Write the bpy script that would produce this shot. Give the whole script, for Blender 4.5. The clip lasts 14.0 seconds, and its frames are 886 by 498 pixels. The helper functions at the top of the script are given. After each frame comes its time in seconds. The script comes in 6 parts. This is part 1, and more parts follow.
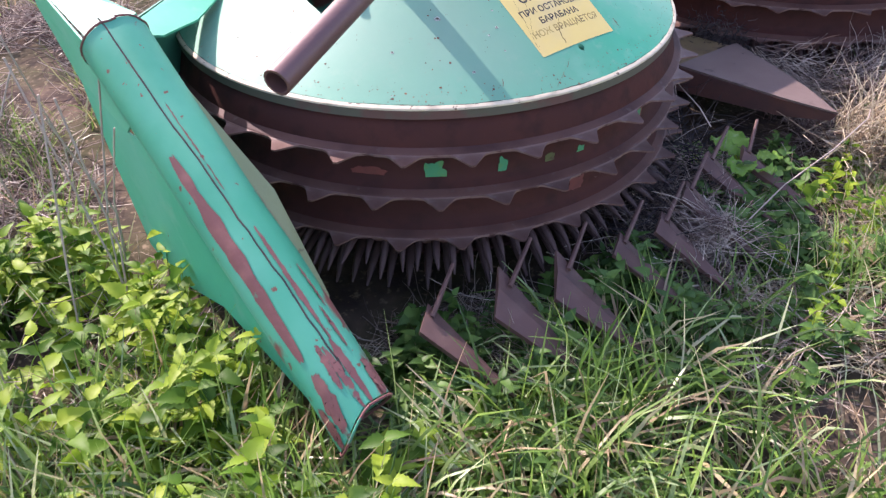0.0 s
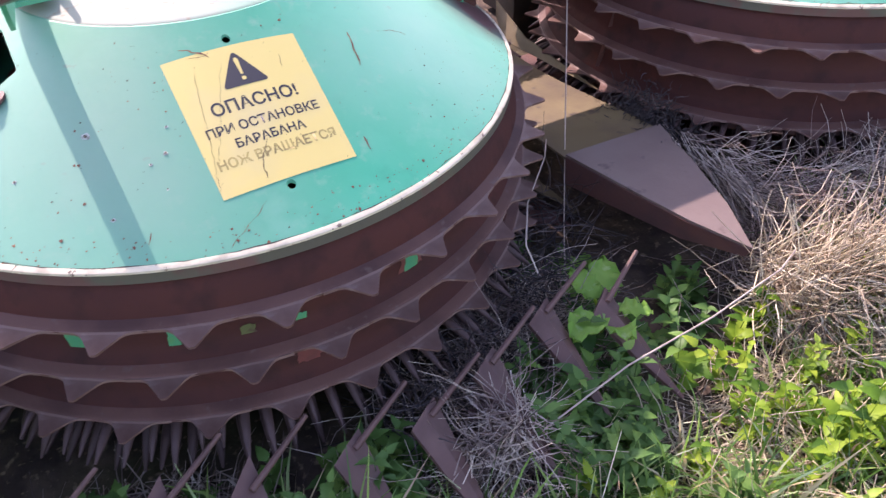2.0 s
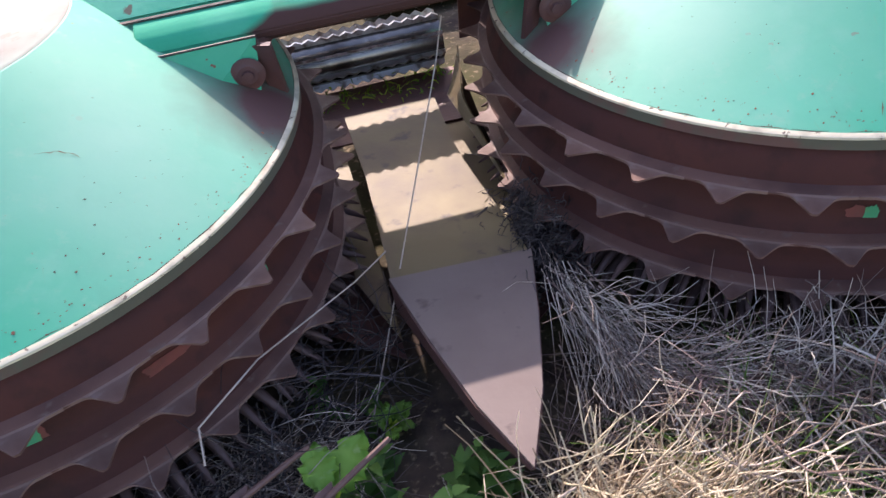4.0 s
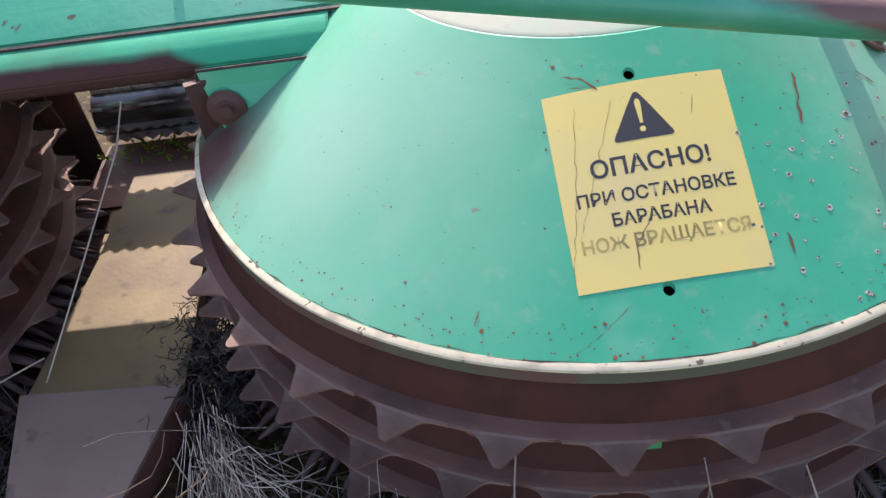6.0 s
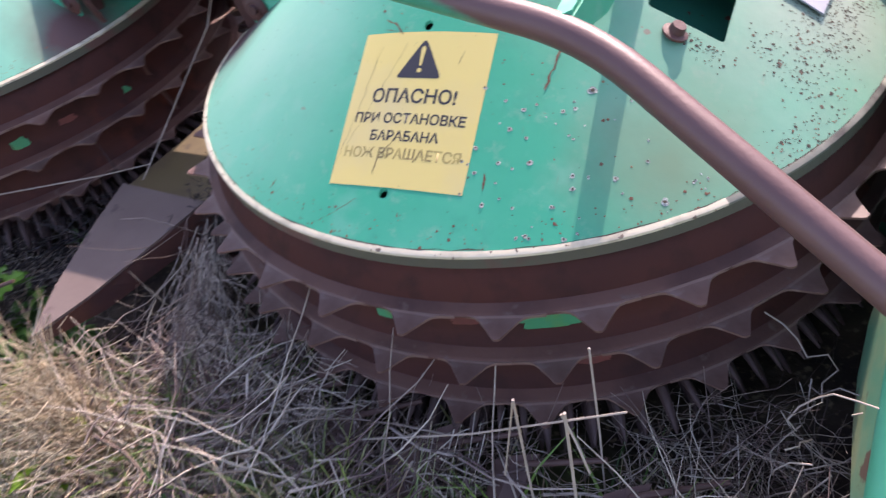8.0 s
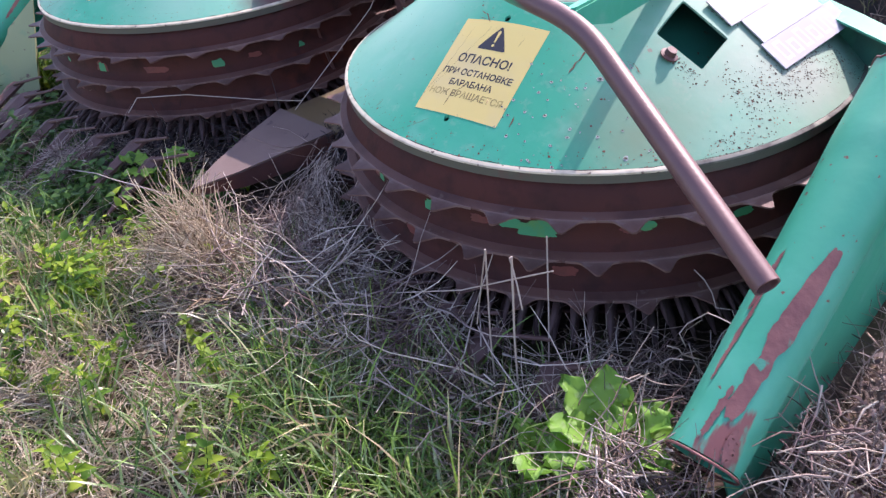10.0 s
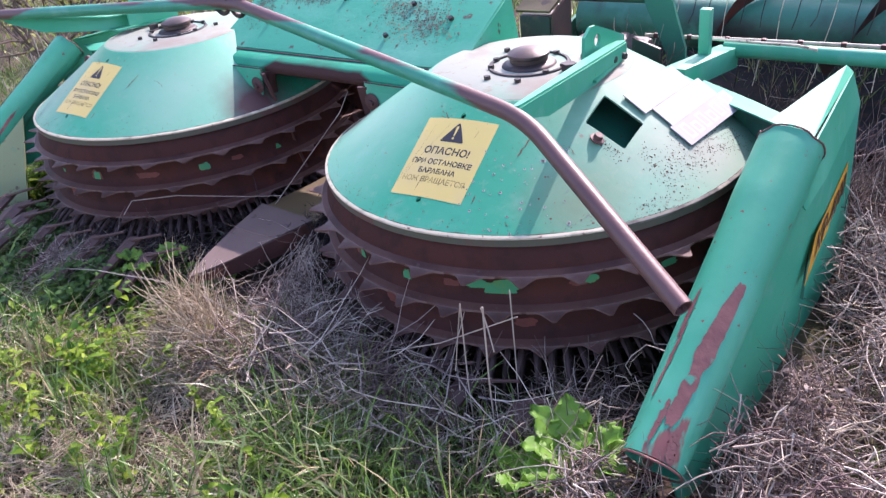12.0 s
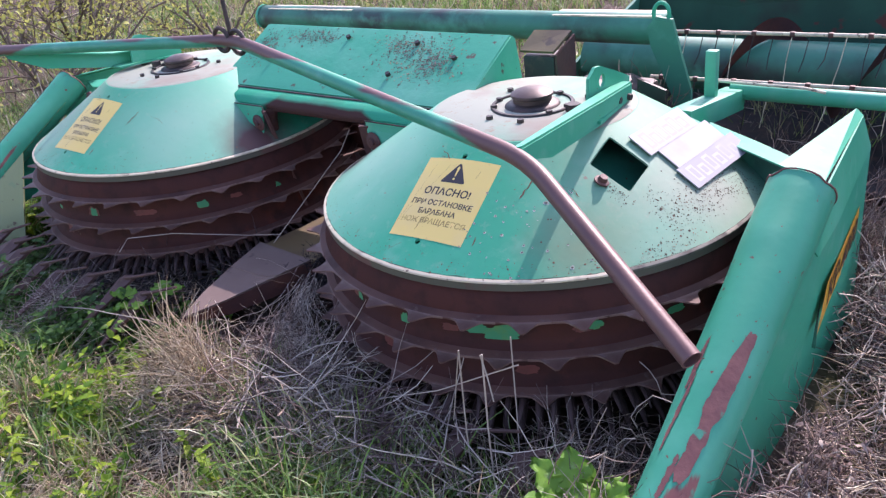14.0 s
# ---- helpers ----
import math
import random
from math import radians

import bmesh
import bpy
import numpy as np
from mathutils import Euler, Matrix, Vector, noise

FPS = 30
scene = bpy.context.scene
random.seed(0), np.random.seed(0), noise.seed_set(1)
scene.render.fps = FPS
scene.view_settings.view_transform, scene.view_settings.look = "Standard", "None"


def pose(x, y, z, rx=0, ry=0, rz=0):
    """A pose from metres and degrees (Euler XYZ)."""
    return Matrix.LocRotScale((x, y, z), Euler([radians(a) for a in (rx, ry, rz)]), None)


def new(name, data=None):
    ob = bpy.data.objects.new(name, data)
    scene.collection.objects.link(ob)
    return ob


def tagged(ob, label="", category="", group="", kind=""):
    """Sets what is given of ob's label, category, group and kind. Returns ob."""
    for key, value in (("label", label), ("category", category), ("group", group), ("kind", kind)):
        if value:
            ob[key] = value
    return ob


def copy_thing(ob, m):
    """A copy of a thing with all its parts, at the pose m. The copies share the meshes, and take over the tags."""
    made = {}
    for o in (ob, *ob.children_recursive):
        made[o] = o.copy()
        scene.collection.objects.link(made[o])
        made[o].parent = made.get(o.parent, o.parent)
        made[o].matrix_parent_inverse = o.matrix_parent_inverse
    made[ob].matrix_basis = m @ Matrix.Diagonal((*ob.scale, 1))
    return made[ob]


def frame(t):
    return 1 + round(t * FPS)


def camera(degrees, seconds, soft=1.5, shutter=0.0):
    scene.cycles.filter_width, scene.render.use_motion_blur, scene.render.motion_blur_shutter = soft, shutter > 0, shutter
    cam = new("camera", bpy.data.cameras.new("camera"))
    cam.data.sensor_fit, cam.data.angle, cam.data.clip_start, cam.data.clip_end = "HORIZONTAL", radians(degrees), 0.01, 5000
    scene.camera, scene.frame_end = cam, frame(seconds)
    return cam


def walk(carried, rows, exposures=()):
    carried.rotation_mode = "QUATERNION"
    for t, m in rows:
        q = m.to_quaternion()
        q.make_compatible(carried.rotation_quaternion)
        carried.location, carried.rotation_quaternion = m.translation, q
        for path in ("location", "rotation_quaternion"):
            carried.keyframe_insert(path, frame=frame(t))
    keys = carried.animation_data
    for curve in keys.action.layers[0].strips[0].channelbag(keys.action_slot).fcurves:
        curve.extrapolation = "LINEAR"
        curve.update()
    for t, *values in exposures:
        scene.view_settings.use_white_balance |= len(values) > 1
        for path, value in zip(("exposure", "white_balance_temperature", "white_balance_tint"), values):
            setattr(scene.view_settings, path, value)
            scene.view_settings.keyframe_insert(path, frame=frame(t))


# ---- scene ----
cam = camera(59.03, 14.0, soft=1.3, shutter=0.18)
ROWS = [
    (0.00, -2.362, -1.820, 1.480, 52.56, 0.26, -39.09),
    (0.50, -2.174, -1.703, 1.482, 51.81, -1.07, -37.82),
    (1.00, -1.859, -1.747, 1.476, 51.79, 0.40, -29.96),
    (1.50, -1.546, -1.773, 1.473, 52.22, 0.80, -28.98),
    (2.00, -1.293, -1.719, 1.485, 50.06, 1.19, -30.48),
    (2.20, -1.222, -1.728, 1.502, 50.17, 0.97, -30.36),
    (4.30, -0.035, -1.545, 1.480, 48.22, 6.60, -11.54),
    (4.50, 0.053, -1.506, 1.479, 48.45, 6.14, -10.98),
    (5.00, 0.281, -1.363, 1.408, 47.82, 6.00, -12.20),
    (5.50, 0.464, -1.283, 1.436, 47.54, 4.34, -9.02),
    (6.00, 0.729, -1.324, 1.420, 48.57, 6.53, -2.57),
    (6.50, 0.963, -1.398, 1.477, 48.24, 8.30, 4.66),
    (7.00, 1.183, -1.319, 1.410, 45.32, 10.56, 2.18),
    (7.50, 1.338, -1.285, 1.440, 42.71, 6.13, 0.98),
    (8.00, 1.621, -1.429, 1.479, 47.12, 11.75, 25.40),
    (8.20, 1.688, -1.489, 1.513, 47.69, 10.57, 31.46),
    (8.50, 1.764, -1.583, 1.527, 51.54, 9.08, 38.70),
    (9.00, 1.901, -1.748, 1.533, 54.09, 7.34, 41.17),
    (9.20, 1.940, -1.785, 1.545, 53.99, 6.31, 42.10),
    (11.30, 2.391, -2.014, 1.632, 55.20, 6.09, 38.49),
    (11.50, 2.371, -2.058, 1.660, 55.89, 6.18, 37.59),
    (12.00, 2.317, -2.140, 1.698, 60.01, 6.78, 36.80),
    (12.50, 2.300, -2.158, 1.714, 62.11, 7.29, 36.19),
    (13.00, 2.292, -2.120, 1.702, 62.35, 6.94, 35.68),
    (13.50, 2.288, -2.094, 1.690, 62.51, 6.69, 36.00),
    (14.00, 2.287, -2.081, 1.677, 62.84, 6.41, 37.38),
]
EXPOSURES = [(0.0, 1.15, 6600, 33), (0.5, 1.17, 6650, 33), (1.0, 1.11, 6520, 34), (1.5, 1.18, 6550, 34), (2.2, 1.38, 6750, 37), (4.3, 1.12, 6650, 24), (5.0, 1.27, 6980, 24), (6.0, 0.97, 7020, 22), (7.0, 1.20, 7000, 25), (7.5, 1.40, 6900, 28), (8.0, 1.08, 6750, 30), (9.0, 1.01, 6450, 32), (11.3, 1.05, 6250, 36), (12.0, 1.03, 6270, 35), (12.5, 0.80, 6290, 34), (14.0, 0.84, 6290, 34)]
walk(cam, [(t, pose(x, y, z, rx, ry, rz)) for t, x, y, z, rx, ry, rz in ROWS], EXPOSURES)

# ---- world, sun, exposure ----
world = bpy.data.worlds.new("sky")
scene.world = world
world.use_nodes = True
wn = world.node_tree.nodes
sky = wn.new("ShaderNodeTexSky")
sky.sky_type, sky.sun_disc = "NISHITA", False
SUN_WAY = Vector((0.08, -1.0, -0.82)).normalized()
sky.sun_elevation = math.asin(-SUN_WAY.z)
sky.sun_rotation = math.atan2(-SUN_WAY.x, -SUN_WAY.y)
sky.air_density, sky.dust_density = 1.2, 1.5
world.node_tree.links.new(sky.outputs[0], wn["Background"].inputs[0])
wn["Background"].inputs[1].default_value = 0.20
sun = new("sun", bpy.data.lights.new("sun", "SUN"))
sun.data.energy, sun.data.angle, sun.data.color = 4.05, radians(0.6), (1.0, 0.93, 0.84)
sun.matrix_world = Matrix.Translation((0, 0, 8)) @ SUN_WAY.to_track_quat("-Z", "Y").to_matrix().to_4x4()

# ---- materials ----
def mat(name, col, rough=0.5, metal=0.0, vary=(), bump=0.0, bump_scale=60.0, spec=0.5, island=0.0, trans=0.0, ramp=()):
    """A procedural material. vary: rows of (colour, noise scale, threshold low, threshold high) laid over the base colour.
    ramp: rows of (place from 0 to 1, colour), from which each blade or leaf takes its own colour."""
    m = bpy.data.materials.new(name)
    m.use_nodes = True
    nt = m.node_tree
    b = nt.nodes["Principled BSDF"]
    b.inputs["Roughness"].default_value, b.inputs["Metallic"].default_value = rough, metal
    b.inputs["Specular IOR Level"].default_value = spec
    geo = nt.nodes.new("ShaderNodeTexCoord").outputs["Object"]
    last = None
    base = nt.nodes.new("ShaderNodeRGB")
    base.outputs[0].default_value = (*col, 1)
    last = base.outputs[0]
    if ramp:
        g = nt.nodes.new("ShaderNodeNewGeometry")
        cr = nt.nodes.new("ShaderNodeValToRGB")
        while len(cr.color_ramp.elements) < len(ramp):
            cr.color_ramp.elements.new(0.5)
        for el, (p_, c_) in zip(cr.color_ramp.elements, ramp):
            el.position = p_
        for el, (p_, c_) in zip(cr.color_ramp.elements, ramp):
            el.color = (*c_, 1)
        nt.links.new(g.outputs["Random Per Island"], cr.inputs[0])
        last = cr.outputs[0]
    for i, (c2, sc, lo, hi) in enumerate(vary):
        n = nt.nodes.new("ShaderNodeTexNoise")
        n.inputs["Scale"].default_value, n.inputs["Detail"].default_value = sc, 6
        mp = nt.nodes.new("ShaderNodeMapping")
        mp.inputs["Location"].default_value = (i * 3.7, i * 1.3, i * 2.1)
        nt.links.new(geo, mp.inputs[0])
        nt.links.new(mp.outputs[0], n.inputs["Vector"])
        r = nt.nodes.new("ShaderNodeMapRange")
        r.inputs["From Min"].default_value, r.inputs["From Max"].default_value = lo, hi
        nt.links.new(n.outputs["Fac"], r.inputs["Value"])
        mx = nt.nodes.new("ShaderNodeMix")
        mx.data_type = "RGBA"
        nt.links.new(r.outputs[0], mx.inputs["Factor"])
        nt.links.new(last, mx.inputs["A"])
        mx.inputs["B"].default_value = (*c2, 1)
        last = mx.outputs["Result"]
    if island:
        g = nt.nodes.new("ShaderNodeNewGeometry")
        hs = nt.nodes.new("ShaderNodeHueSaturation")
        r = nt.nodes.new("ShaderNodeMapRange")
        r.inputs["To Min"].default_value, r.inputs["To Max"].default_value = 1 - island, 1 + island
        nt.links.new(g.outputs["Random Per Island"], r.inputs["Value"])
        nt.links.new(r.outputs[0], hs.inputs["Value"])
        nt.links.new(last, hs.inputs["Color"])
        last = hs.outputs[0]
    nt.links.new(last, b.inputs["Base Color"])
    if bump:
        n = nt.nodes.new("ShaderNodeTexNoise")
        n.inputs["Scale"].default_value, n.inputs["Detail"].default_value = bump_scale, 5
        nt.links.new(geo, n.inputs["Vector"])
        bp = nt.nodes.new("ShaderNodeBump")
        bp.inputs["Strength"].default_value, bp.inputs["Distance"].default_value = bump, 0.01
        nt.links.new(n.outputs["Fac"], bp.inputs["Height"])
        nt.links.new(bp.outputs[0], b.inputs["Normal"])
    if trans:
        tr = nt.nodes.new("ShaderNodeBsdfTranslucent")
        ms = nt.nodes.new("ShaderNodeMixShader")
        ms.inputs[0].default_value = trans
        nt.links.new(last, tr.inputs["Color"])
        nt.links.new(b.outputs[0], ms.inputs[1])
        nt.links.new(tr.outputs[0], ms.inputs[2])
        nt.links.new(ms.outputs[0], nt.nodes["Material Output"].inputs[0])
    return m

RUST, RUST2 = (0.17, 0.07, 0.045), (0.10, 0.04, 0.03)
GREEN = mat("green_paint", (0.016, 0.335, 0.195), 0.54, 0, [((0.07, 0.40, 0.265), 3.0, 0.44, 0.74), ((0.20, 0.38, 0.265), 1.7, 0.58, 0.82), (RUST, 38, 0.715, 0.735), ((0.13, 0.40, 0.275), 9, 0.58, 0.82)], 0.05, 30, 0.42)
def masked(m, centre, reach, col, edge=0.10, scale=7.0):
    """Lays a ragged patch of another colour over a paint, round a point of the object."""
    nt = m.node_tree
    bs = nt.nodes["Principled BSDF"]
    old = bs.inputs["Base Color"].links[0].from_socket
    co = nt.nodes.new("ShaderNodeTexCoord").outputs["Object"]
    ds = nt.nodes.new("ShaderNodeVectorMath")
    ds.operation = "DISTANCE"
    ds.inputs[1].default_value = centre
    nz = nt.nodes.new("ShaderNodeTexNoise")
    nz.inputs["Scale"].default_value, nz.inputs["Detail"].default_value = scale, 6
    ma = nt.nodes.new("ShaderNodeMath")
    ma.operation = "MULTIPLY_ADD"
    ma.inputs[1].default_value = reach * 1.2
    th = nt.nodes.new("ShaderNodeMapRange")
    th.inputs["From Min"].default_value, th.inputs["From Max"].default_value = reach * 1.6 + edge * reach, reach * 1.6 - edge * reach
    mx = nt.nodes.new("ShaderNodeMix")
    mx.data_type = "RGBA"
    mx.inputs["B"].default_value = (*col, 1)
    nt.links.new(co, ds.inputs[0]), nt.links.new(co, nz.inputs["Vector"])
    nt.links.new(nz.outputs["Fac"], ma.inputs[0]), nt.links.new(ds.outputs["Value"], ma.inputs[2])
    nt.links.new(ma.outputs[0], th.inputs["Value"]), nt.links.new(th.outputs[0], mx.inputs["Factor"])
    nt.links.new(old, mx.inputs["A"]), nt.links.new(mx.outputs["Result"], bs.inputs["Base Color"])
    return m
COVER = {}
for side_ in (-1, 1):
    COVER[side_] = GREEN.copy()
    COVER[side_].name = "cover_paint"
def mottled(m, col, stretch, scale, lo, hi, most):
    """Lays thin rubbed or stained marks over a paint; stretch lengthens them."""
    nt = m.node_tree
    bs = nt.nodes["Principled BSDF"]
    old = bs.inputs["Base Color"].links[0].from_socket
    mp = nt.nodes.new("ShaderNodeMapping")
    mp.inputs["Scale"].default_value = stretch
    nz = nt.nodes.new("ShaderNodeTexNoise")
    nz.inputs["Scale"].default_value, nz.inputs["Detail"].default_value, nz.inputs["Roughness"].default_value = scale, 8, 0.65
    th = nt.nodes.new("ShaderNodeMapRange")
    th.inputs["From Min"].default_value, th.inputs["From Max"].default_value, th.inputs["To Max"].default_value = lo, hi, most
    mx = nt.nodes.new("ShaderNodeMix")
    mx.data_type = "RGBA"
    mx.inputs["B"].default_value = (*col, 1)
    nt.links.new(nt.nodes.new("ShaderNodeTexCoord").outputs["Object"], mp.inputs[0]), nt.links.new(mp.outputs[0], nz.inputs["Vector"])
    nt.links.new(nz.outputs["Fac"], th.inputs["Value"]), nt.links.new(th.outputs[0], mx.inputs["Factor"])
    nt.links.new(old, mx.inputs["A"]), nt.links.new(mx.outputs["Result"], bs.inputs["Base Color"])
for side_ in (-1, 1):
    mottled(COVER[side_], (0.20, 0.36, 0.25), (1, 1, 1), 26, 0.56, 0.72, 0.55)
    mottled(COVER[side_], (0.012, 0.24, 0.15), (1, 1, 1), 11, 0.55, 0.75, 0.5)
    mottled(COVER[side_], (0.17, 0.17, 0.10), (9, 1.2, 1.2), 7, 0.64, 0.74, 0.45)
    # pale inner flank: staining together with the sheen, put into the colour
    masked(COVER[side_], (-side_ * 0.42, -0.32, 0.77), 0.24, (0.20, 0.42, 0.31), 0.9, 4)
masked(COVER[-1], (-0.52, -0.16, 0.77), 0.24, (0.24, 0.40, 0.30), 0.9, 5)
masked(COVER[-1], (-0.30, -0.46, 0.74), 0.26, (0.175, 0.335, 0.245), 0.9, 4)
masked(COVER[1], (0.60, -0.05, 0.74), 0.33, (0.22, 0.28, 0.205), 0.9, 5)
masked(COVER[1], (0.43, -0.48, 0.71), 0.10, (0.14, 0.24, 0.14), 0.9, 12)
for side_ in (-1, 1):
    masked(COVER[side_], (-side_ * 0.670, -0.16, 0.680), 0.135, (0.095, 0.042, 0.038), 0.6, 6)
GREEN_WORN = mat("green_paint_worn", (0.032, 0.29, 0.18), 0.55, 0, [((0.08, 0.35, 0.235), 4.0, 0.45, 0.75), (RUST, 5, 0.58, 0.62), (RUST, 45, 0.68, 0.70)], 0.08, 30, 0.3)
TUBE_PAINT = mat("dented_tube_paint", (0.022, 0.30, 0.178), 0.5, 0, [((0.07, 0.37, 0.25), 4.0, 0.45, 0.75), (RUST, 45, 0.68, 0.70)], 0.08, 30)
nt = TUBE_PAINT.node_tree
bs = nt.nodes["Principled BSDF"]
old = bs.inputs["Base Color"].links[0].from_socket
co = nt.nodes.new("ShaderNodeTexCoord").outputs["Object"]
mp = nt.nodes.new("ShaderNodeMapping")
mp.inputs["Scale"].default_value = (9, 2.2, 2.2)
nz = nt.nodes.new("ShaderNodeTexNoise")
nz.inputs["Scale"].default_value, nz.inputs["Detail"].default_value = 1.6, 6
sp = nt.nodes.new("ShaderNodeSeparateXYZ")
hr = nt.nodes.new("ShaderNodeMapRange")
hr.inputs["From Min"].default_value, hr.inputs["From Max"].default_value, hr.inputs["To Min"].default_value, hr.inputs["To Max"].default_value = 0.25, 0.75, 0.05, -0.14
ad = nt.nodes.new("ShaderNodeMath")
th = nt.nodes.new("ShaderNodeMapRange")
th.inputs["From Min"].default_value, th.inputs["From Max"].default_value = 0.60, 0.63
mx = nt.nodes.new("ShaderNodeMix")
mx.data_type = "RGBA"
mx.inputs["B"].default_value = (0.20, 0.07, 0.06, 1)
nt.links.new(co, mp.inputs[0]), nt.links.new(mp.outputs[0], nz.inputs["Vector"]), nt.links.new(co, sp.inputs[0])
nt.links.new(sp.outputs["Z"], hr.inputs["Value"]), nt.links.new(nz.outputs["Fac"], ad.inputs[0]), nt.links.new(hr.outputs[0], ad.inputs[1])
nt.links.new(ad.outputs[0], th.inputs["Value"]), nt.links.new(th.outputs[0], mx.inputs["Factor"])
nt.links.new(old, mx.inputs["A"]), nt.links.new(mx.outputs["Result"], bs.inputs["Base Color"])
TUBE_RUST = mat("purple_brown_rust", (0.17, 0.062, 0.058), 0.6, 0.1, [((0.24, 0.10, 0.085), 16, 0.45, 0.7), ((0.04, 0.25, 0.16), 14, 0.63, 0.66)], 0.15, 60)
WORN_RIM = mat("dirty_rim", (0.17, 0.165, 0.13), 0.7, 0, [((0.07, 0.06, 0.05), 12, 0.48, 0.62), ((0.36, 0.33, 0.25), 9, 0.62, 0.7)], 0.1, 80)
OLIVE = mat("bleached_olive_paint", (0.34, 0.385, 0.20), 0.6, 0, [((0.13, 0.34, 0.20), 4, 0.52, 0.66), ((0.16, 0.10, 0.07), 14, 0.62, 0.66)], 0.08, 40)
PALE = mat("bleached_edge", (0.62, 0.54, 0.39), 0.6, 0, [((0.42, 0.36, 0.26), 22, 0.50, 0.66), ((0.16, 0.11, 0.08), 60, 0.63, 0.66)], 0.1, 80)
# dark green for grimy parts; also carries the bulkhead's shade as colour
SHADED_GRIMY = mat("grimy_shaded_green_paint", (0.035, 0.20, 0.13), 0.5, 0, [((0.04, 0.055, 0.05), 2.6, 0.44, 0.62), ((0.07, 0.28, 0.20), 8, 0.56, 0.75)], 0.06, 40)
SKIRT = mat("worn_skirt_paint", (0.088, 0.084, 0.06), 0.6, 0, [((0.05, 0.16, 0.10), 3.0, 0.62, 0.68), ((0.12, 0.06, 0.05), 9, 0.50, 0.60)], 0.1, 60)
BROWN = mat("rusty_steel", (0.078, 0.034, 0.034), 0.6, 0.1, [((0.13, 0.05, 0.036), 6, 0.4, 0.7), ((0.07, 0.035, 0.033), 22, 0.5, 0.75)], 0.15, 90)
ROTOR = mat("rusty_rotor_steel", (0.058, 0.0228, 0.0200), 0.7, 0.0, [((0.078, 0.027, 0.0215), 5, 0.4, 0.7), ((0.036, 0.0175, 0.0158), 16, 0.5, 0.75), ((0.16, 0.040, 0.021), 4.5, 0.63, 0.78)], 0.12, 70, 0.11)
EDGE = mat("worn_disc_edge", (0.118, 0.058, 0.047), 0.6, 0.0, [((0.066, 0.032, 0.028), 7, 0.45, 0.68), ((0.12, 0.078, 0.068), 40, 0.62, 0.74)], 0.08, 90, 0.18)
TOOTH = mat("worn_steel_teeth", (0.185, 0.112, 0.093), 0.55, 0.0, [((0.105, 0.053, 0.042), 7, 0.45, 0.68), ((0.23, 0.17, 0.155), 25, 0.62, 0.78)], 0.06, 90, 0.3)
CHANNEL = mat("tan_channel_steel", (0.135, 0.10, 0.045), 0.6, 0.1, [((0.09, 0.062, 0.04), 7, 0.4, 0.7), ((0.18, 0.138, 0.066), 3, 0.5, 0.7), ((0.05, 0.034, 0.028), 14, 0.6, 0.7)], 0.06, 70)
PLATE = mat("brown_bare_plate", (0.142, 0.102, 0.088), 0.68, 0.0, [((0.120, 0.082, 0.071), 7, 0.4, 0.7), ((0.075, 0.05, 0.044), 16, 0.62, 0.7)], 0.06, 70)
GUIDE = mat("brown_guide_steel", (0.125, 0.065, 0.054), 0.6, 0.1, [((0.085, 0.045, 0.038), 12, 0.45, 0.7), ((0.20, 0.125, 0.10), 5, 0.54, 0.78)], 0.1, 80)
BAR_PAINT = mat("worn_bar_paint", (0.03, 0.29, 0.18), 0.45, 0.1, [((0.08, 0.34, 0.24), 9, 0.5, 0.7)], 0.06, 120)
nt = BAR_PAINT.node_tree
bs = nt.nodes["Principled BSDF"]
old = bs.inputs["Base Color"].links[0].from_socket
co = nt.nodes.new("ShaderNodeTexCoord").outputs["Object"]
sp = nt.nodes.new("ShaderNodeSeparateXYZ")
ab = nt.nodes.new("ShaderNodeMath")
ab.operation = "ABSOLUTE"
sb = nt.nodes.new("ShaderNodeMath")
sb.operation = "ADD"
sb.inputs[1].default_value = -0.66
ab2 = nt.nodes.new("ShaderNodeMath")
ab2.operation = "ABSOLUTE"
mr = nt.nodes.new("ShaderNodeMapRange")
mr.inputs["From Min"].default_value, mr.inputs["From Max"].default_value, mr.inputs["To Min"].default_value, mr.inputs["To Max"].default_value = 0.32, 0.70, -0.24, 0.36
nz = nt.nodes.new("ShaderNodeTexNoise")
nz.inputs["Scale"].default_value, nz.inputs["Detail"].default_value = 5, 7
gn = nt.nodes.new("ShaderNodeNewGeometry")
gz = nt.nodes.new("ShaderNodeSeparateXYZ")
up = nt.nodes.new("ShaderNodeMath")
up.operation = "MULTIPLY_ADD"
up.inputs[1].default_value = 0.20
ad = nt.nodes.new("ShaderNodeMath")
th = nt.nodes.new("ShaderNodeMapRange")
th.inputs["From Min"].default_value, th.inputs["From Max"].default_value = 0.47, 0.57
rc = nt.nodes.new("ShaderNodeMix")
rc.data_type = "RGBA"
rc.inputs["A"].default_value, rc.inputs["B"].default_value = (0.10, 0.045, 0.042, 1), (0.17, 0.094, 0.088, 1)
mx = nt.nodes.new("ShaderNodeMix")
mx.data_type = "RGBA"
bm_ = nt.nodes.new("ShaderNodeMapping")
bm_.inputs["Scale"].default_value = (0.5, 2.5, 2.5)
nt.links.new(co, bm_.inputs[0])
nt.links.new(co, sp.inputs[0]), nt.links.new(bm_.outputs[0], nz.inputs["Vector"]), nt.links.new(sp.outputs["X"], ab.inputs[0]), nt.links.new(ab.outputs[0], sb.inputs[0])
nt.links.new(sb.outputs[0], ab2.inputs[0]), nt.links.new(ab2.outputs[0], mr.inputs["Value"]), nt.links.new(gn.outputs["Normal"], gz.inputs[0])
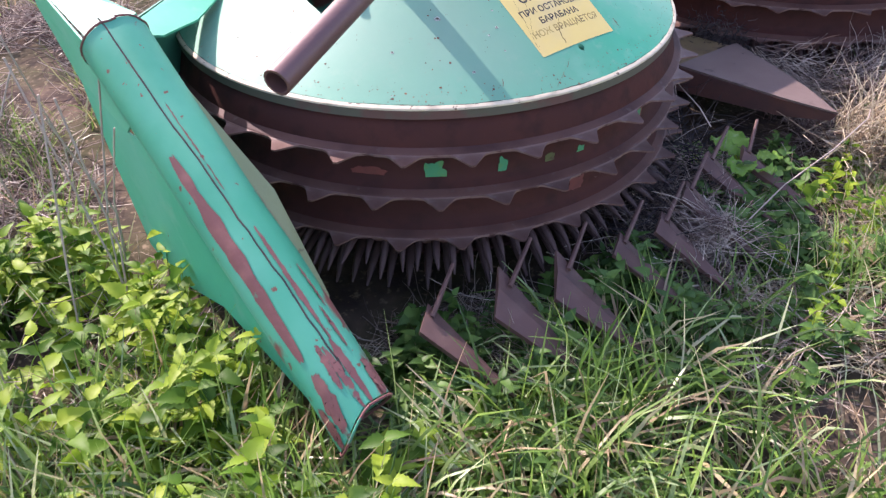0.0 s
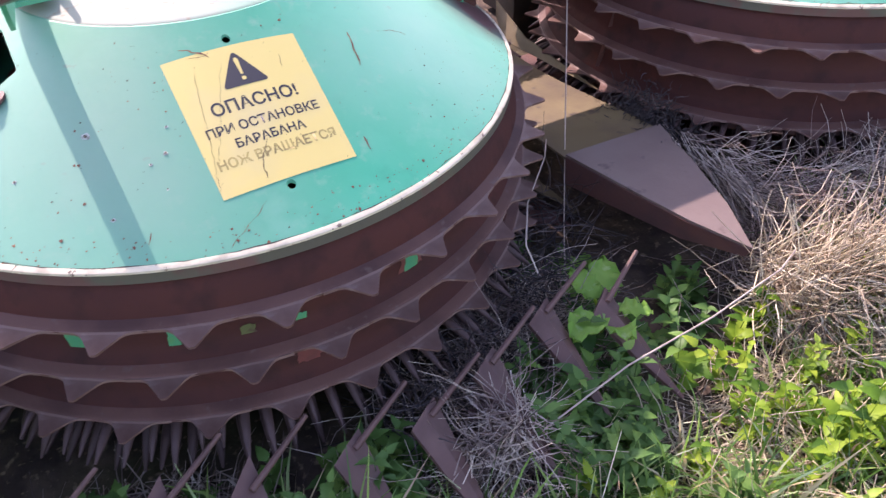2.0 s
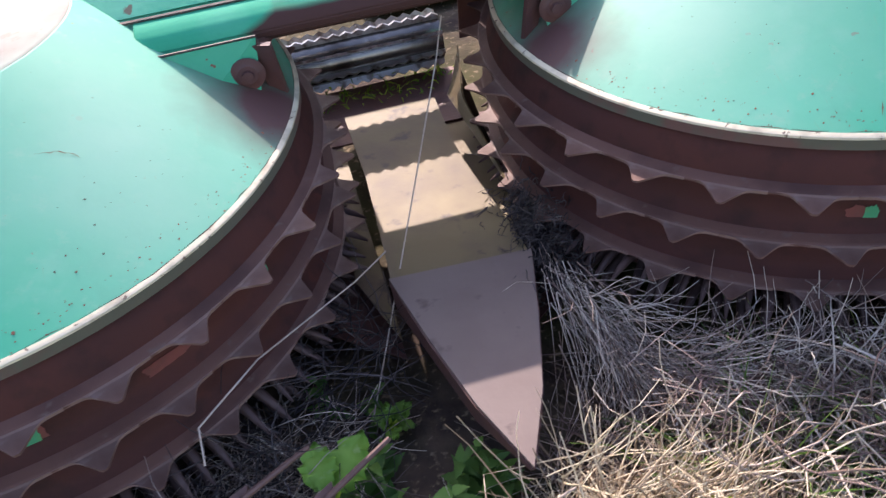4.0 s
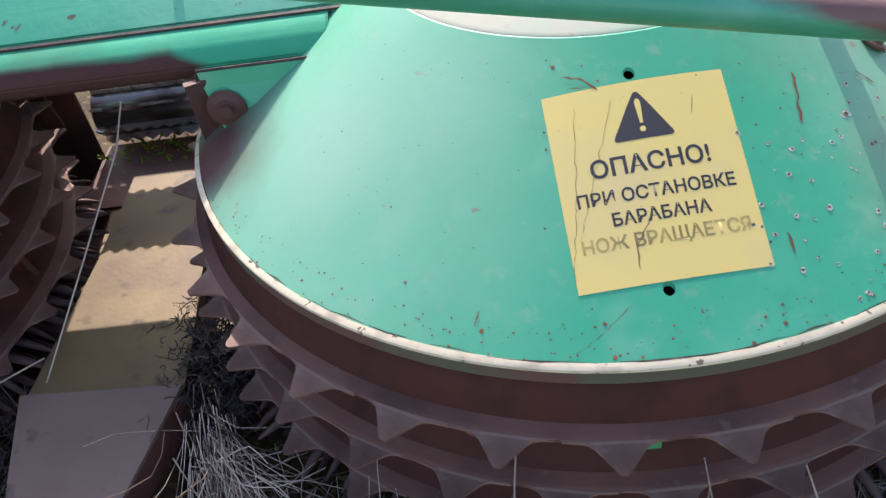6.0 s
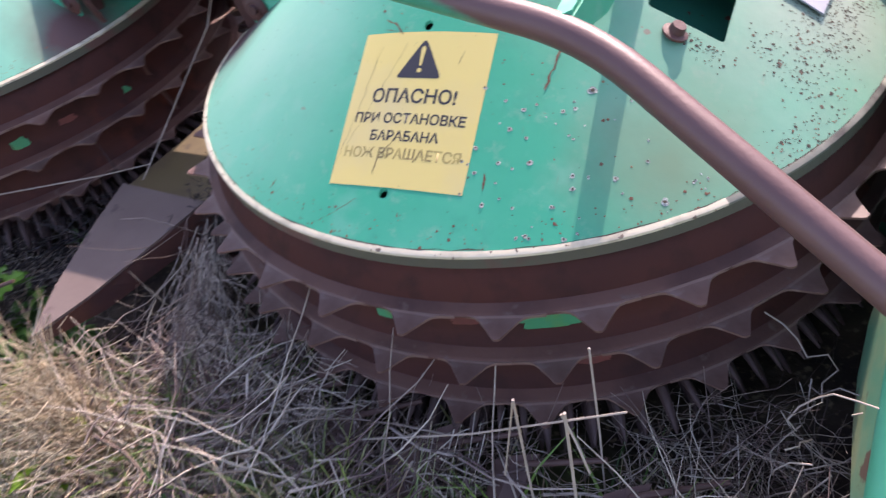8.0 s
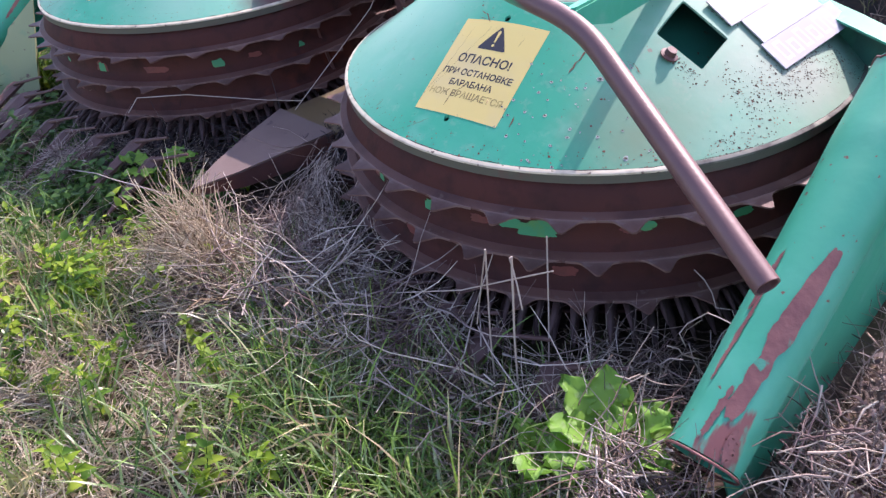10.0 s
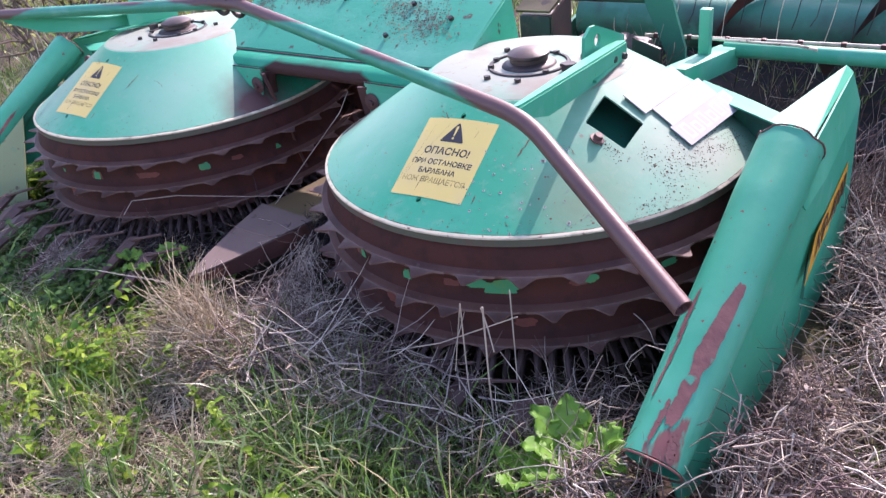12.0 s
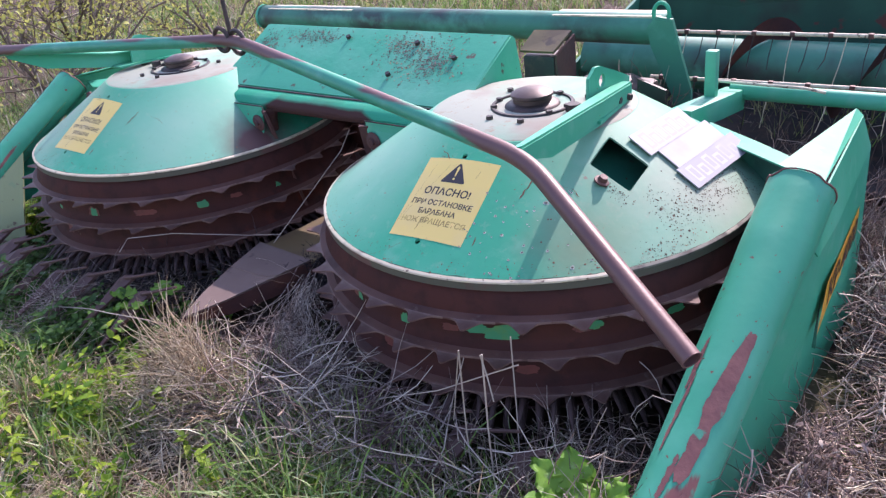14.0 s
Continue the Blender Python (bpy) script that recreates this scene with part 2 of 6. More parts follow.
nt.links.new(gz.outputs["Z"], up.inputs[0]), nt.links.new(mr.outputs[0], up.inputs[2]), nt.links.new(up.outputs[0], ad.inputs[0]), nt.links.new(nz.outputs["Fac"], ad.inputs[1])
nt.links.new(ad.outputs[0], th.inputs["Value"]), nt.links.new(th.outputs[0], mx.inputs["Factor"]), nt.links.new(nz.outputs["Fac"], rc.inputs["Factor"])
nt.links.new(old, mx.inputs["A"]), nt.links.new(rc.outputs["Result"], mx.inputs["B"]), nt.links.new(mx.outputs["Result"], bs.inputs["Base Color"])
LIP = mat("rolled_edge_paint", (0.018, 0.30, 0.18), 0.75, 0, [((0.05, 0.34, 0.22), 6, 0.5, 0.75)], 0.06, 60, 0.15)
nt = LIP.node_tree
bs = nt.nodes["Principled BSDF"]
old = bs.inputs["Base Color"].links[0].from_socket
co = nt.nodes.new("ShaderNodeTexCoord").outputs["Object"]
sp = nt.nodes.new("ShaderNodeSeparateXYZ")
ab = nt.nodes.new("ShaderNodeMath")
ab.operation = "ABSOLUTE"
wd = nt.nodes.new("ShaderNodeMapRange")
wd.inputs["From Min"].default_value, wd.inputs["From Max"].default_value, wd.inputs["To Min"].default_value, wd.inputs["To Max"].default_value = 0.24, 0.33, 0.45, -0.7
ht = nt.nodes.new("ShaderNodeMapRange")
ht.inputs["From Min"].default_value, ht.inputs["From Max"].default_value, ht.inputs["To Min"].default_value, ht.inputs["To Max"].default_value = 0.815, 0.845, 0.40, -0.55
nz = nt.nodes.new("ShaderNodeTexNoise")
nz.inputs["Scale"].default_value, nz.inputs["Detail"].default_value = 4, 4
a1, a2 = nt.nodes.new("ShaderNodeMath"), nt.nodes.new("ShaderNodeMath")
th = nt.nodes.new("ShaderNodeMapRange")
th.inputs["From Min"].default_value, th.inputs["From Max"].default_value = 0.38, 0.82
mx = nt.nodes.new("ShaderNodeMix")
mx.data_type = "RGBA"
mx.inputs["B"].default_value = (0.068, 0.032, 0.029, 1)
nt.links.new(co, sp.inputs[0]), nt.links.new(sp.outputs["X"], ab.inputs[0]), nt.links.new(ab.outputs[0], wd.inputs["Value"]), nt.links.new(sp.outputs["Z"], ht.inputs["Value"])
nt.links.new(co, nz.inputs["Vector"]), nt.links.new(wd.outputs[0], a1.inputs[0]), nt.links.new(ht.outputs[0], a1.inputs[1]), nt.links.new(a1.outputs[0], a2.inputs[0]), nt.links.new(nz.outputs["Fac"], a2.inputs[1])
nt.links.new(a2.outputs[0], th.inputs["Value"]), nt.links.new(th.outputs[0], mx.inputs["Factor"]), nt.links.new(old, mx.inputs["A"]), nt.links.new(mx.outputs["Result"], bs.inputs["Base Color"])
PAPER = mat("white_plastic_sheet", (0.42, 0.415, 0.41), 0.7, 0, [((0.35, 0.345, 0.345), 8, 0.45, 0.7)])
PAPER_LILAC = mat("lilac_plastic_sheet", (0.32, 0.32, 0.34), 0.7, 0, [((0.35, 0.35, 0.37), 8, 0.45, 0.7)])
PINK = mat("faded_pink_print", (0.42, 0.31, 0.32), 0.6)
CREAM = mat("bleached_cover_top", (0.17, 0.36, 0.26), 0.7, 0, [((0.31, 0.34, 0.28), 2.2, 0.36, 0.52), ((0.30, 0.26, 0.2), 40, 0.62, 0.7), ((0.27, 0.24, 0.20), 4, 0.52, 0.7)], 0.05, 40, 0.15)
MOSSY = mat("green_paint_with_moss", (0.03, 0.33, 0.205), 0.55, 0, [((0.12, 0.41, 0.29), 3.0, 0.44, 0.75), ((0.09, 0.085, 0.06), 26, 0.66, 0.69)], 0.1, 50, 0.3)
ORANGE = mat("orange_sign_paint", (0.72, 0.38, 0.03), 0.55, 0, [((0.45, 0.25, 0.04), 25, 0.5, 0.7)])
LICHEN = mat("grey_lichen", (0.40, 0.43, 0.39), 0.95, 0, [((0.22, 0.23, 0.21), 160, 0.45, 0.6)], 0.6, 150)
RUSTY = mat("rust_spots", (0.14, 0.058, 0.036), 0.8, 0, [((0.26, 0.10, 0.05), 30, 0.5, 0.65)])
MOSS = mat("dry_moss", (0.11, 0.10, 0.085), 0.95, 0, [((0.24, 0.19, 0.12), 9, 0.5, 0.62), ((0.05, 0.05, 0.045), 40, 0.5, 0.6)], 0.3, 90)
CHAFF = mat("dark_chaff", (0.05, 0.042, 0.045), 0.9, 0, [((0.12, 0.10, 0.09), 20, 0.5, 0.7)], 0, 0, 0.2, 0.6)
FLAKE = mat("green_paint_flake", (0.035, 0.25, 0.12), 0.5, 0, [((0.10, 0.24, 0.06), 20, 0.5, 0.7)])
DULL_FLAKE = mat("dull_olive_flake", (0.085, 0.10, 0.035), 0.6, 0, [((0.06, 0.035, 0.022), 60, 0.48, 0.6)])
RED_FLAKE = mat("red_primer", (0.16, 0.042, 0.034), 0.65, 0, [((0.12, 0.035, 0.03), 25, 0.45, 0.65)])
FINGER = mat("dark_rusty_fingers", (0.090, 0.051, 0.046), 0.65, 0.05, [((0.06, 0.031, 0.028), 12, 0.45, 0.7)], 0.1, 80)
GRIME = mat("dark_grime", (0.06, 0.048, 0.036), 0.9, 0, [((0.14, 0.10, 0.07), 40, 0.5, 0.6)])
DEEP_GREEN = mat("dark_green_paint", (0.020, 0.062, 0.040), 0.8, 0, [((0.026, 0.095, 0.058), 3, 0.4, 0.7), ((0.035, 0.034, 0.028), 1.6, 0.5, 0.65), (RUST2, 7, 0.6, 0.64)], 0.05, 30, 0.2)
HUB = mat("dark_worn_hub_steel", (0.085, 0.058, 0.052), 0.45, 0.3, [((0.15, 0.10, 0.085), 14, 0.5, 0.7), ((0.04, 0.03, 0.028), 9, 0.55, 0.7)], 0.08, 80)
DARK = mat("dark_steel", (0.04, 0.035, 0.035), 0.55, 0.3, [((0.10, 0.06, 0.05), 14, 0.5, 0.7)], 0.1, 60)
GREY = mat("dark_roller_steel", (0.16, 0.155, 0.15), 0.22, 0.75, [((0.05, 0.04, 0.036), 8, 0.5, 0.7), ((0.28, 0.26, 0.24), 40, 0.62, 0.72)], 0.05, 60)
RIB = mat("polished_rib_steel", (0.42, 0.41, 0.40), 0.3, 0.7, [((0.15, 0.12, 0.10), 30, 0.5, 0.65)], 0.05, 60)
YELLOW = mat("yellow_sticker", (0.65, 0.505, 0.165), 0.55, 0, [((0.58, 0.465, 0.21), 6, 0.45, 0.7)], 0.03, 40)
CRACK = mat("sticker_cracks", (0.15, 0.10, 0.045), 0.6)
SIGN_INK = mat("brown_sign_ink", (0.07, 0.035, 0.02), 0.6, 0, [((0.22, 0.12, 0.03), 30, 0.56, 0.66)])
INK = mat("black_ink", (0.02, 0.02, 0.03), 0.6)
FADED = mat("faded_ink", (0.40, 0.30, 0.095), 0.6, 0, [((0.22, 0.165, 0.06), 20, 0.45, 0.65)])
SOIL = mat("soil_and_thatch", (0.055, 0.040, 0.034), 0.95, 0, [((0.13, 0.094, 0.068), 9, 0.42, 0.72), ((0.07, 0.072, 0.03), 2.0, 0.46, 0.70), ((0.22, 0.17, 0.115), 50, 0.58, 0.7)], 0.8, 30, 0.1)
GRASS = mat("grass_blades", (0.15, 0.28, 0.07), 0.34, 0, [((0.42, 0.34, 0.19), 1.4, 0.60, 0.74)], 0, 0, 0.45, 0, 0.35, [(0.0, (0.04, 0.095, 0.02)), (0.22, (0.10, 0.21, 0.04)), (0.46, (0.20, 0.34, 0.06)), (0.64, (0.27, 0.39, 0.11)), (0.77, (0.38, 0.48, 0.27)), (0.84, (0.58, 0.48, 0.28)), (0.93, (0.46, 0.34, 0.21)), (1.0, (0.15, 0.10, 0.07))])
# greyer dry stalks, partly toned for the purple shade before the drums
STRAW = mat("dry_straw", (0.43, 0.36, 0.325), 0.65, 0, [((0.16, 0.105, 0.10), 5, 0.52, 0.68)], 0, 0, 0.2, 0, 0, [(0.0, (0.07, 0.048, 0.045)), (0.25, (0.21, 0.155, 0.135)), (0.5, (0.42, 0.35, 0.30)), (0.72, (0.56, 0.48, 0.40)), (0.86, (0.66, 0.58, 0.48)), (0.93, (0.33, 0.23, 0.17)), (1.0, (0.12, 0.08, 0.065))])
# brighter dry stalks, with sunlight put into the colour, mostly for lit places
HAY = mat("sunlit_tan_hay", (0.5, 0.4, 0.28), 0.55, 0, [((0.26, 0.17, 0.11), 4, 0.62, 0.76)], 0, 0, 0.35, 0, 0.2, [(0.0, (0.15, 0.10, 0.07)), (0.18, (0.38, 0.29, 0.20)), (0.45, (0.60, 0.50, 0.36)), (0.75, (0.78, 0.69, 0.53)), (0.9, (0.66, 0.56, 0.38)), (1.0, (0.24, 0.16, 0.10))])
LEAF = mat("weed_leaves", (0.19, 0.32, 0.02), 0.5, 0, [((0.30, 0.42, 0.07), 6, 0.55, 0.8)], 0, 0, 0.22, 0, 0.45, [(0.0, (0.035, 0.10, 0.015)), (0.25, (0.10, 0.22, 0.022)), (0.6, (0.21, 0.34, 0.025)), (1.0, (0.35, 0.46, 0.05))])
# darkened copy of the weed leaves, with the shade before the drum in its colour
SHADE_LEAF = mat("shaded_weed_leaves", (0.07, 0.16, 0.04), 0.5, 0, [((0.11, 0.22, 0.06), 6, 0.5, 0.75)], 0, 0, 0.25, 0, 0.3, [(0.0, (0.035, 0.095, 0.022)), (0.6, (0.075, 0.165, 0.035)), (1.0, (0.14, 0.26, 0.05))])
BURDOCK = mat("burdock_leaves", (0.11, 0.25, 0.03), 0.45, 0, [((0.16, 0.31, 0.05), 9, 0.42, 0.62), ((0.24, 0.36, 0.14), 30, 0.6, 0.72)], 0.1, 60, 0.3, 0.5, 0.35)
DEAD = mat("dead_leaves", (0.20, 0.14, 0.125), 0.7, 0, [((0.10, 0.065, 0.06), 8, 0.5, 0.7)], 0, 0, 0.2, 0, 0.1, [(0.0, (0.07, 0.045, 0.042)), (0.5, (0.19, 0.135, 0.12)), (0.85, (0.34, 0.26, 0.22)), (1.0, (0.46, 0.38, 0.31))])
STEM = mat("pale_dead_stem", (0.40, 0.33, 0.28), 0.7, 0, [((0.34, 0.27, 0.22), 12, 0.45, 0.7)])
YOUNG = mat("young_leaves", (0.38, 0.40, 0.11), 0.5, 0, [((0.42, 0.40, 0.12), 3, 0.4, 0.7)], 0, 0, 0.3, 0.4, 0.4)
BARK = mat("shrub_bark", (0.12, 0.09, 0.07), 0.9, 0, [((0.2, 0.16, 0.13), 20, 0.5, 0.7)], 0.4, 60)

# ---- mesh helpers ----
def mesh_of(bm, name, material, smooth=None):
    me = bpy.data.meshes.new(name)
    bmesh.ops.recalc_face_normals(bm, faces=bm.faces)
    bm.to_mesh(me)
    bm.free()
    if material:
        me.materials.append(material)
    if smooth is not None:
        me.shade_smooth()
        me.set_sharp_from_angle(angle=radians(smooth))
    return me

def part(name, bm, material, parent=None, label="", m=None, smooth=35):
    ob = new(name, bm if isinstance(bm, bpy.types.Mesh) else mesh_of(bm, name, material, smooth))
    if parent:
        ob.parent = parent
    if m is not None:
        ob.matrix_basis = m
    return tagged(ob, label)

def box(size, at=(0, 0, 0), bevel=0.0, bm=None, turn=None):
    bm = bm or bmesh.new()
    r = bmesh.ops.create_cube(bm, size=1)
    M = Matrix.Translation(at) @ (turn or Matrix()) @ Matrix.Diagonal((*size, 1))
    bmesh.ops.transform(bm, matrix=M, verts=r["verts"])
    if bevel:
        es = {e for v in r["verts"] for e in v.link_edges}
        bmesh.ops.bevel(bm, geom=list(es), offset=bevel, segments=2, profile=0.5, affect="EDGES")
    return bm

def lathe(profile, steps=96, bm=None, closed=False, span=None):
    """Turns a profile of (radius, z) round the z axis."""
    bm = bm or bmesh.new()
    full = span is None
    a0, a1 = (0, 2 * math.pi) if full else span
    n = steps if full else steps + 1
    rings = []
    for i in range(n):
        a = a0 + (a1 - a0) * i / steps
        rings.append([bm.verts.new((r * math.sin(a), -r * math.cos(a), z)) for r, z in profile])
    m = len(profile)
    for i in range(steps):
        A, B = rings[i], rings[(i + 1) % n]
        for j in range(m if closed else m - 1):
            q = [A[j], B[j], B[(j + 1) % m], A[(j + 1) % m]]
            if len({v.co.to_tuple(6) for v in q}) > 2:
                try:
                    bm.faces.new(q)
                except ValueError:
                    pass
    bmesh.ops.remove_doubles(bm, verts=bm.verts, dist=1e-5)
    return bm

def tube(points, radius, steps=14, bm=None, caps=True, wall=0.0):
    """A pipe along points; radius is a number or one for each point; wall: open ended with that wall thickness."""
    bm = bm or bmesh.new()
    P = [Vector(p) for p in points]
    rad = [radius] * len(P) if not hasattr(radius, "__len__") else list(radius)
    u = None
    rings = []
    def ring(c, u, w, r):
        return [bm.verts.new(c + (u * math.cos(k) + w * math.sin(k)) * r) for k in [2 * math.pi * i / steps for i in range(steps)]]
    inner = []
    for i, p in enumerate(P):
        t = ((P[min(i + 1, len(P) - 1)] - P[max(i - 1, 0)])).normalized()
        if u is None:
            u = t.orthogonal().normalized()
        u = (u - t * u.dot(t)).normalized()
        w = t.cross(u)
        rings.append(ring(p, u, w, rad[i]))
        if wall:
            inner.append(ring(p, u, w, rad[i] - wall))
    def skin(rs):
        for A, B in zip(rs, rs[1:]):
            for j in range(steps):
                bm.faces.new((A[j], A[(j + 1) % steps], B[(j + 1) % steps], B[j]))
    skin(rings)
    if wall:
        skin([r[::-1] for r in inner])
        for A, B in ((rings[0], inner[0]), (rings[-1], inner[-1])):
            for j in range(steps):
                bm.faces.new((A[j], B[j], B[(j + 1) % steps], A[(j + 1) % steps]))
    elif caps:
        bm.faces.new(rings[0][::-1])
        bm.faces.new(rings[-1])
    return bm

def slab(poly, thick, bm=None):
    """A sheet of some thickness from a polygon of 3D points."""
    bm = bm or bmesh.new()
    P = [Vector(p) for p in poly]
    n = Vector()
    for i in range(len(P)):
        n += (P[i] - P[0]).cross(P[(i + 1) % len(P)] - P[0])
    n.normalize()
    a = [bm.verts.new(p + n * thick / 2) for p in P]
    b = [bm.verts.new(p - n * thick / 2) for p in P]
    bm.faces.new(a)
    bm.faces.new(b[::-1])
    for i in range(len(P)):
        j = (i + 1) % len(P)
        bm.faces.new((a[i], b[i], b[j], a[j]))
    return bm

def thing(name, label, category, group="", m=None):
    e = new(name)
    if m is not None:
        e.matrix_basis = m
    return tagged(e, label, category, group)

# ---- ground ----
def ground_z(x, y):
    """Height of the soil: a gentle slope with small humps."""
    front = min(1.0, max(0.0, (-0.3 - y) / 0.7))
    near = min(1.0, max(0.0, (2.6 - abs(x)) / 0.6))
    base = 0.05 + near * front * (0.055 + 0.05 * min(1.0, max(0.0, x + 0.3)))
    return base + 0.035 * noise.noise(Vector((x * 1.3, y * 1.3, 0.3))) + 0.015 * noise.noise(Vector((x * 5, y * 5, 4)))

def build_ground():
    xs = sorted(set([-400, -150, -60, -30, -18, -12, -8] + [round(-6 + 0.1 * i, 2) for i in range(121)] + [8, 12, 18, 30, 60, 150, 400]))
    ys = sorted(set([-400, -150, -60, -30, -15, -8, -5] + [round(-3.5 + 0.1 * i, 2) for i in range(111)] + [9, 12, 18, 30, 60, 150, 400]))
    verts = [(x, y, ground_z(x, y)) for y in ys for x in xs]
    w = len(xs)
    faces = [(j * w + i, j * w + i + 1, (j + 1) * w + i + 1, (j + 1) * w + i) for j in range(len(ys) - 1) for i in range(w - 1)]
    me = bpy.data.meshes.new("ground")
    me.from_pydata(verts, [], faces)
    me.materials.append(SOIL)
    me.shade_smooth()
    tagged(new("ground", me), "rough soil covered with dry thatch and grass", "ground", "", "structure")

build_ground()

# ---- cutting drums ----
C, R, RIM, SLOPE, TOP_R = 0.955, 0.72, 0.665, 0.63, 0.335
TOP_Z = RIM + (R - TOP_R) * SLOPE
COS = 1 / math.hypot(1, SLOPE)

def on_cone(u, v, r0, az0, lift=0.003):
    """A point of a sheet laid on the drum's cone: u across, v up the slope, from the point at radius r0 and azimuth az0 (radians)."""
    rho0 = r0 / COS
    rho, ph = math.hypot(u, rho0 - v), math.atan2(u, rho0 - v)
    r, az = rho * COS, az0 + ph / COS
    z = RIM + (R - r) * SLOPE + lift
    return Vector((r * math.sin(az), -r * math.cos(az), z))

def text_mesh(body, wide, tall, place, material, name):
    """Lettering of a given width and height of capitals, laid by place(x, y)."""
    cu = bpy.data.curves.new(name, "FONT")
    cu.body, cu.size, cu.align_x, cu.resolution_u = body, 1.0, "CENTER", 3
    cu.offset = 0.022
    ob = new(name, cu)
    me = bpy.data.meshes.new_from_object(ob.evaluated_get(bpy.context.evaluated_depsgraph_get()))
    bpy.data.objects.remove(ob)
    xs = [v.co.x for v in me.vertices]
    cx, w = (min(xs) + max(xs)) / 2, max(xs) - min(xs)
    for v in me.vertices:
        v.co = place((v.co.x - cx) * wide / w, v.co.y * tall / 0.70)
    me.materials.clear()
    me.materials.append(material)
    me.name = name
    return me

def patch(place, w, h, nx=10, ny=10):
    bm = bmesh.new()
    g = [[bm.verts.new(place(-w / 2 + w * i / nx, -h / 2 + h * j / ny)) for i in range(nx + 1)] for j in range(ny + 1)]
    for j in range(ny):
        for i in range(nx):
            bm.faces.new((g[j][i], g[j][i + 1], g[j + 1][i + 1], g[j + 1][i]))
    return bm

def tooth_mesh():
    """One flat saw tooth with hollow flanks, root at the origin, pointing along -y; its strip of disc edge bends with the disc."""
    bm = bmesh.new()
    t = 0.003
    half = [(0.0, -0.047), (0.003, -0.0475), (0.007, -0.044), (0.014, -0.033), (0.023, -0.020), (0.031, -0.009), (0.038, -0.003), (0.047, 0.0), (0.0735, 0.0015)]
    out = [(x, y) for x, y in half] + [(0.0735, 0.020), (0.0, 0.020), (-0.0735, 0.020)] + [(-x, y) for x, y in half[:0:-1]]
    def bent(x, y, z):
        q = 0.755 - y
        a = x / 0.755
        return (q * math.sin(a), 0.755 - q * math.cos(a), z)
    a = [bm.verts.new(bent(x, y, t - (0.0015 if y < -0.002 else 0))) for x, y in out]
    b = [bm.verts.new(bent(x, y, -t)) for x, y in out]
    bm.faces.new(a)
    bm.faces.new(b[::-1])
    for i in range(len(out)):
        j = (i + 1) % len(out)
        bm.faces.new((a[i], b[i], b[j], a[j]))
    return mesh_of(bm, "tooth", TOOTH)

def finger_mesh():
    bm = tube([(0, 0.04, 0.012), (0, 0.0, 0.0), (0, -0.040, -0.016), (0, -0.075, -0.037), (0, -0.108, -0.062)], (0.010, 0.0125, 0.012, 0.009, 0.003), 7)
    return mesh_of(bm, "finger", FINGER, 60)

def bolt_mesh(r=0.011, h=0.012):
    bm = bmesh.new()
    bmesh.ops.create_cone(bm, cap_ends=True, segments=6, radius1=r, radius2=r * 0.95, depth=h)
    bmesh.ops.translate(bm, verts=bm.verts, vec=(0, 0, h / 2))
    return mesh_of(bm, "bolt", DARK)

TOOTH_ME, FINGER_ME, BOLT_ME = tooth_mesh(), finger_mesh(), bolt_mesh()

def cut(ob, cutter_bm):
    """Takes the cutter's volume out of a mesh object."""
    c = new("cutter", mesh_of(cutter_bm, "cutter", None))
    c.parent = ob.parent
    md = ob.modifiers.new("cut", "BOOLEAN")
    md.object, md.operation, md.solver = c, "DIFFERENCE", "EXACT"
    bpy.context.view_layer.update()
    me = bpy.data.meshes.new_from_object(ob.evaluated_get(bpy.context.evaluated_depsgraph_get()))
    ob.modifiers.clear()
    ob.data = me
    bpy.data.objects.remove(c)

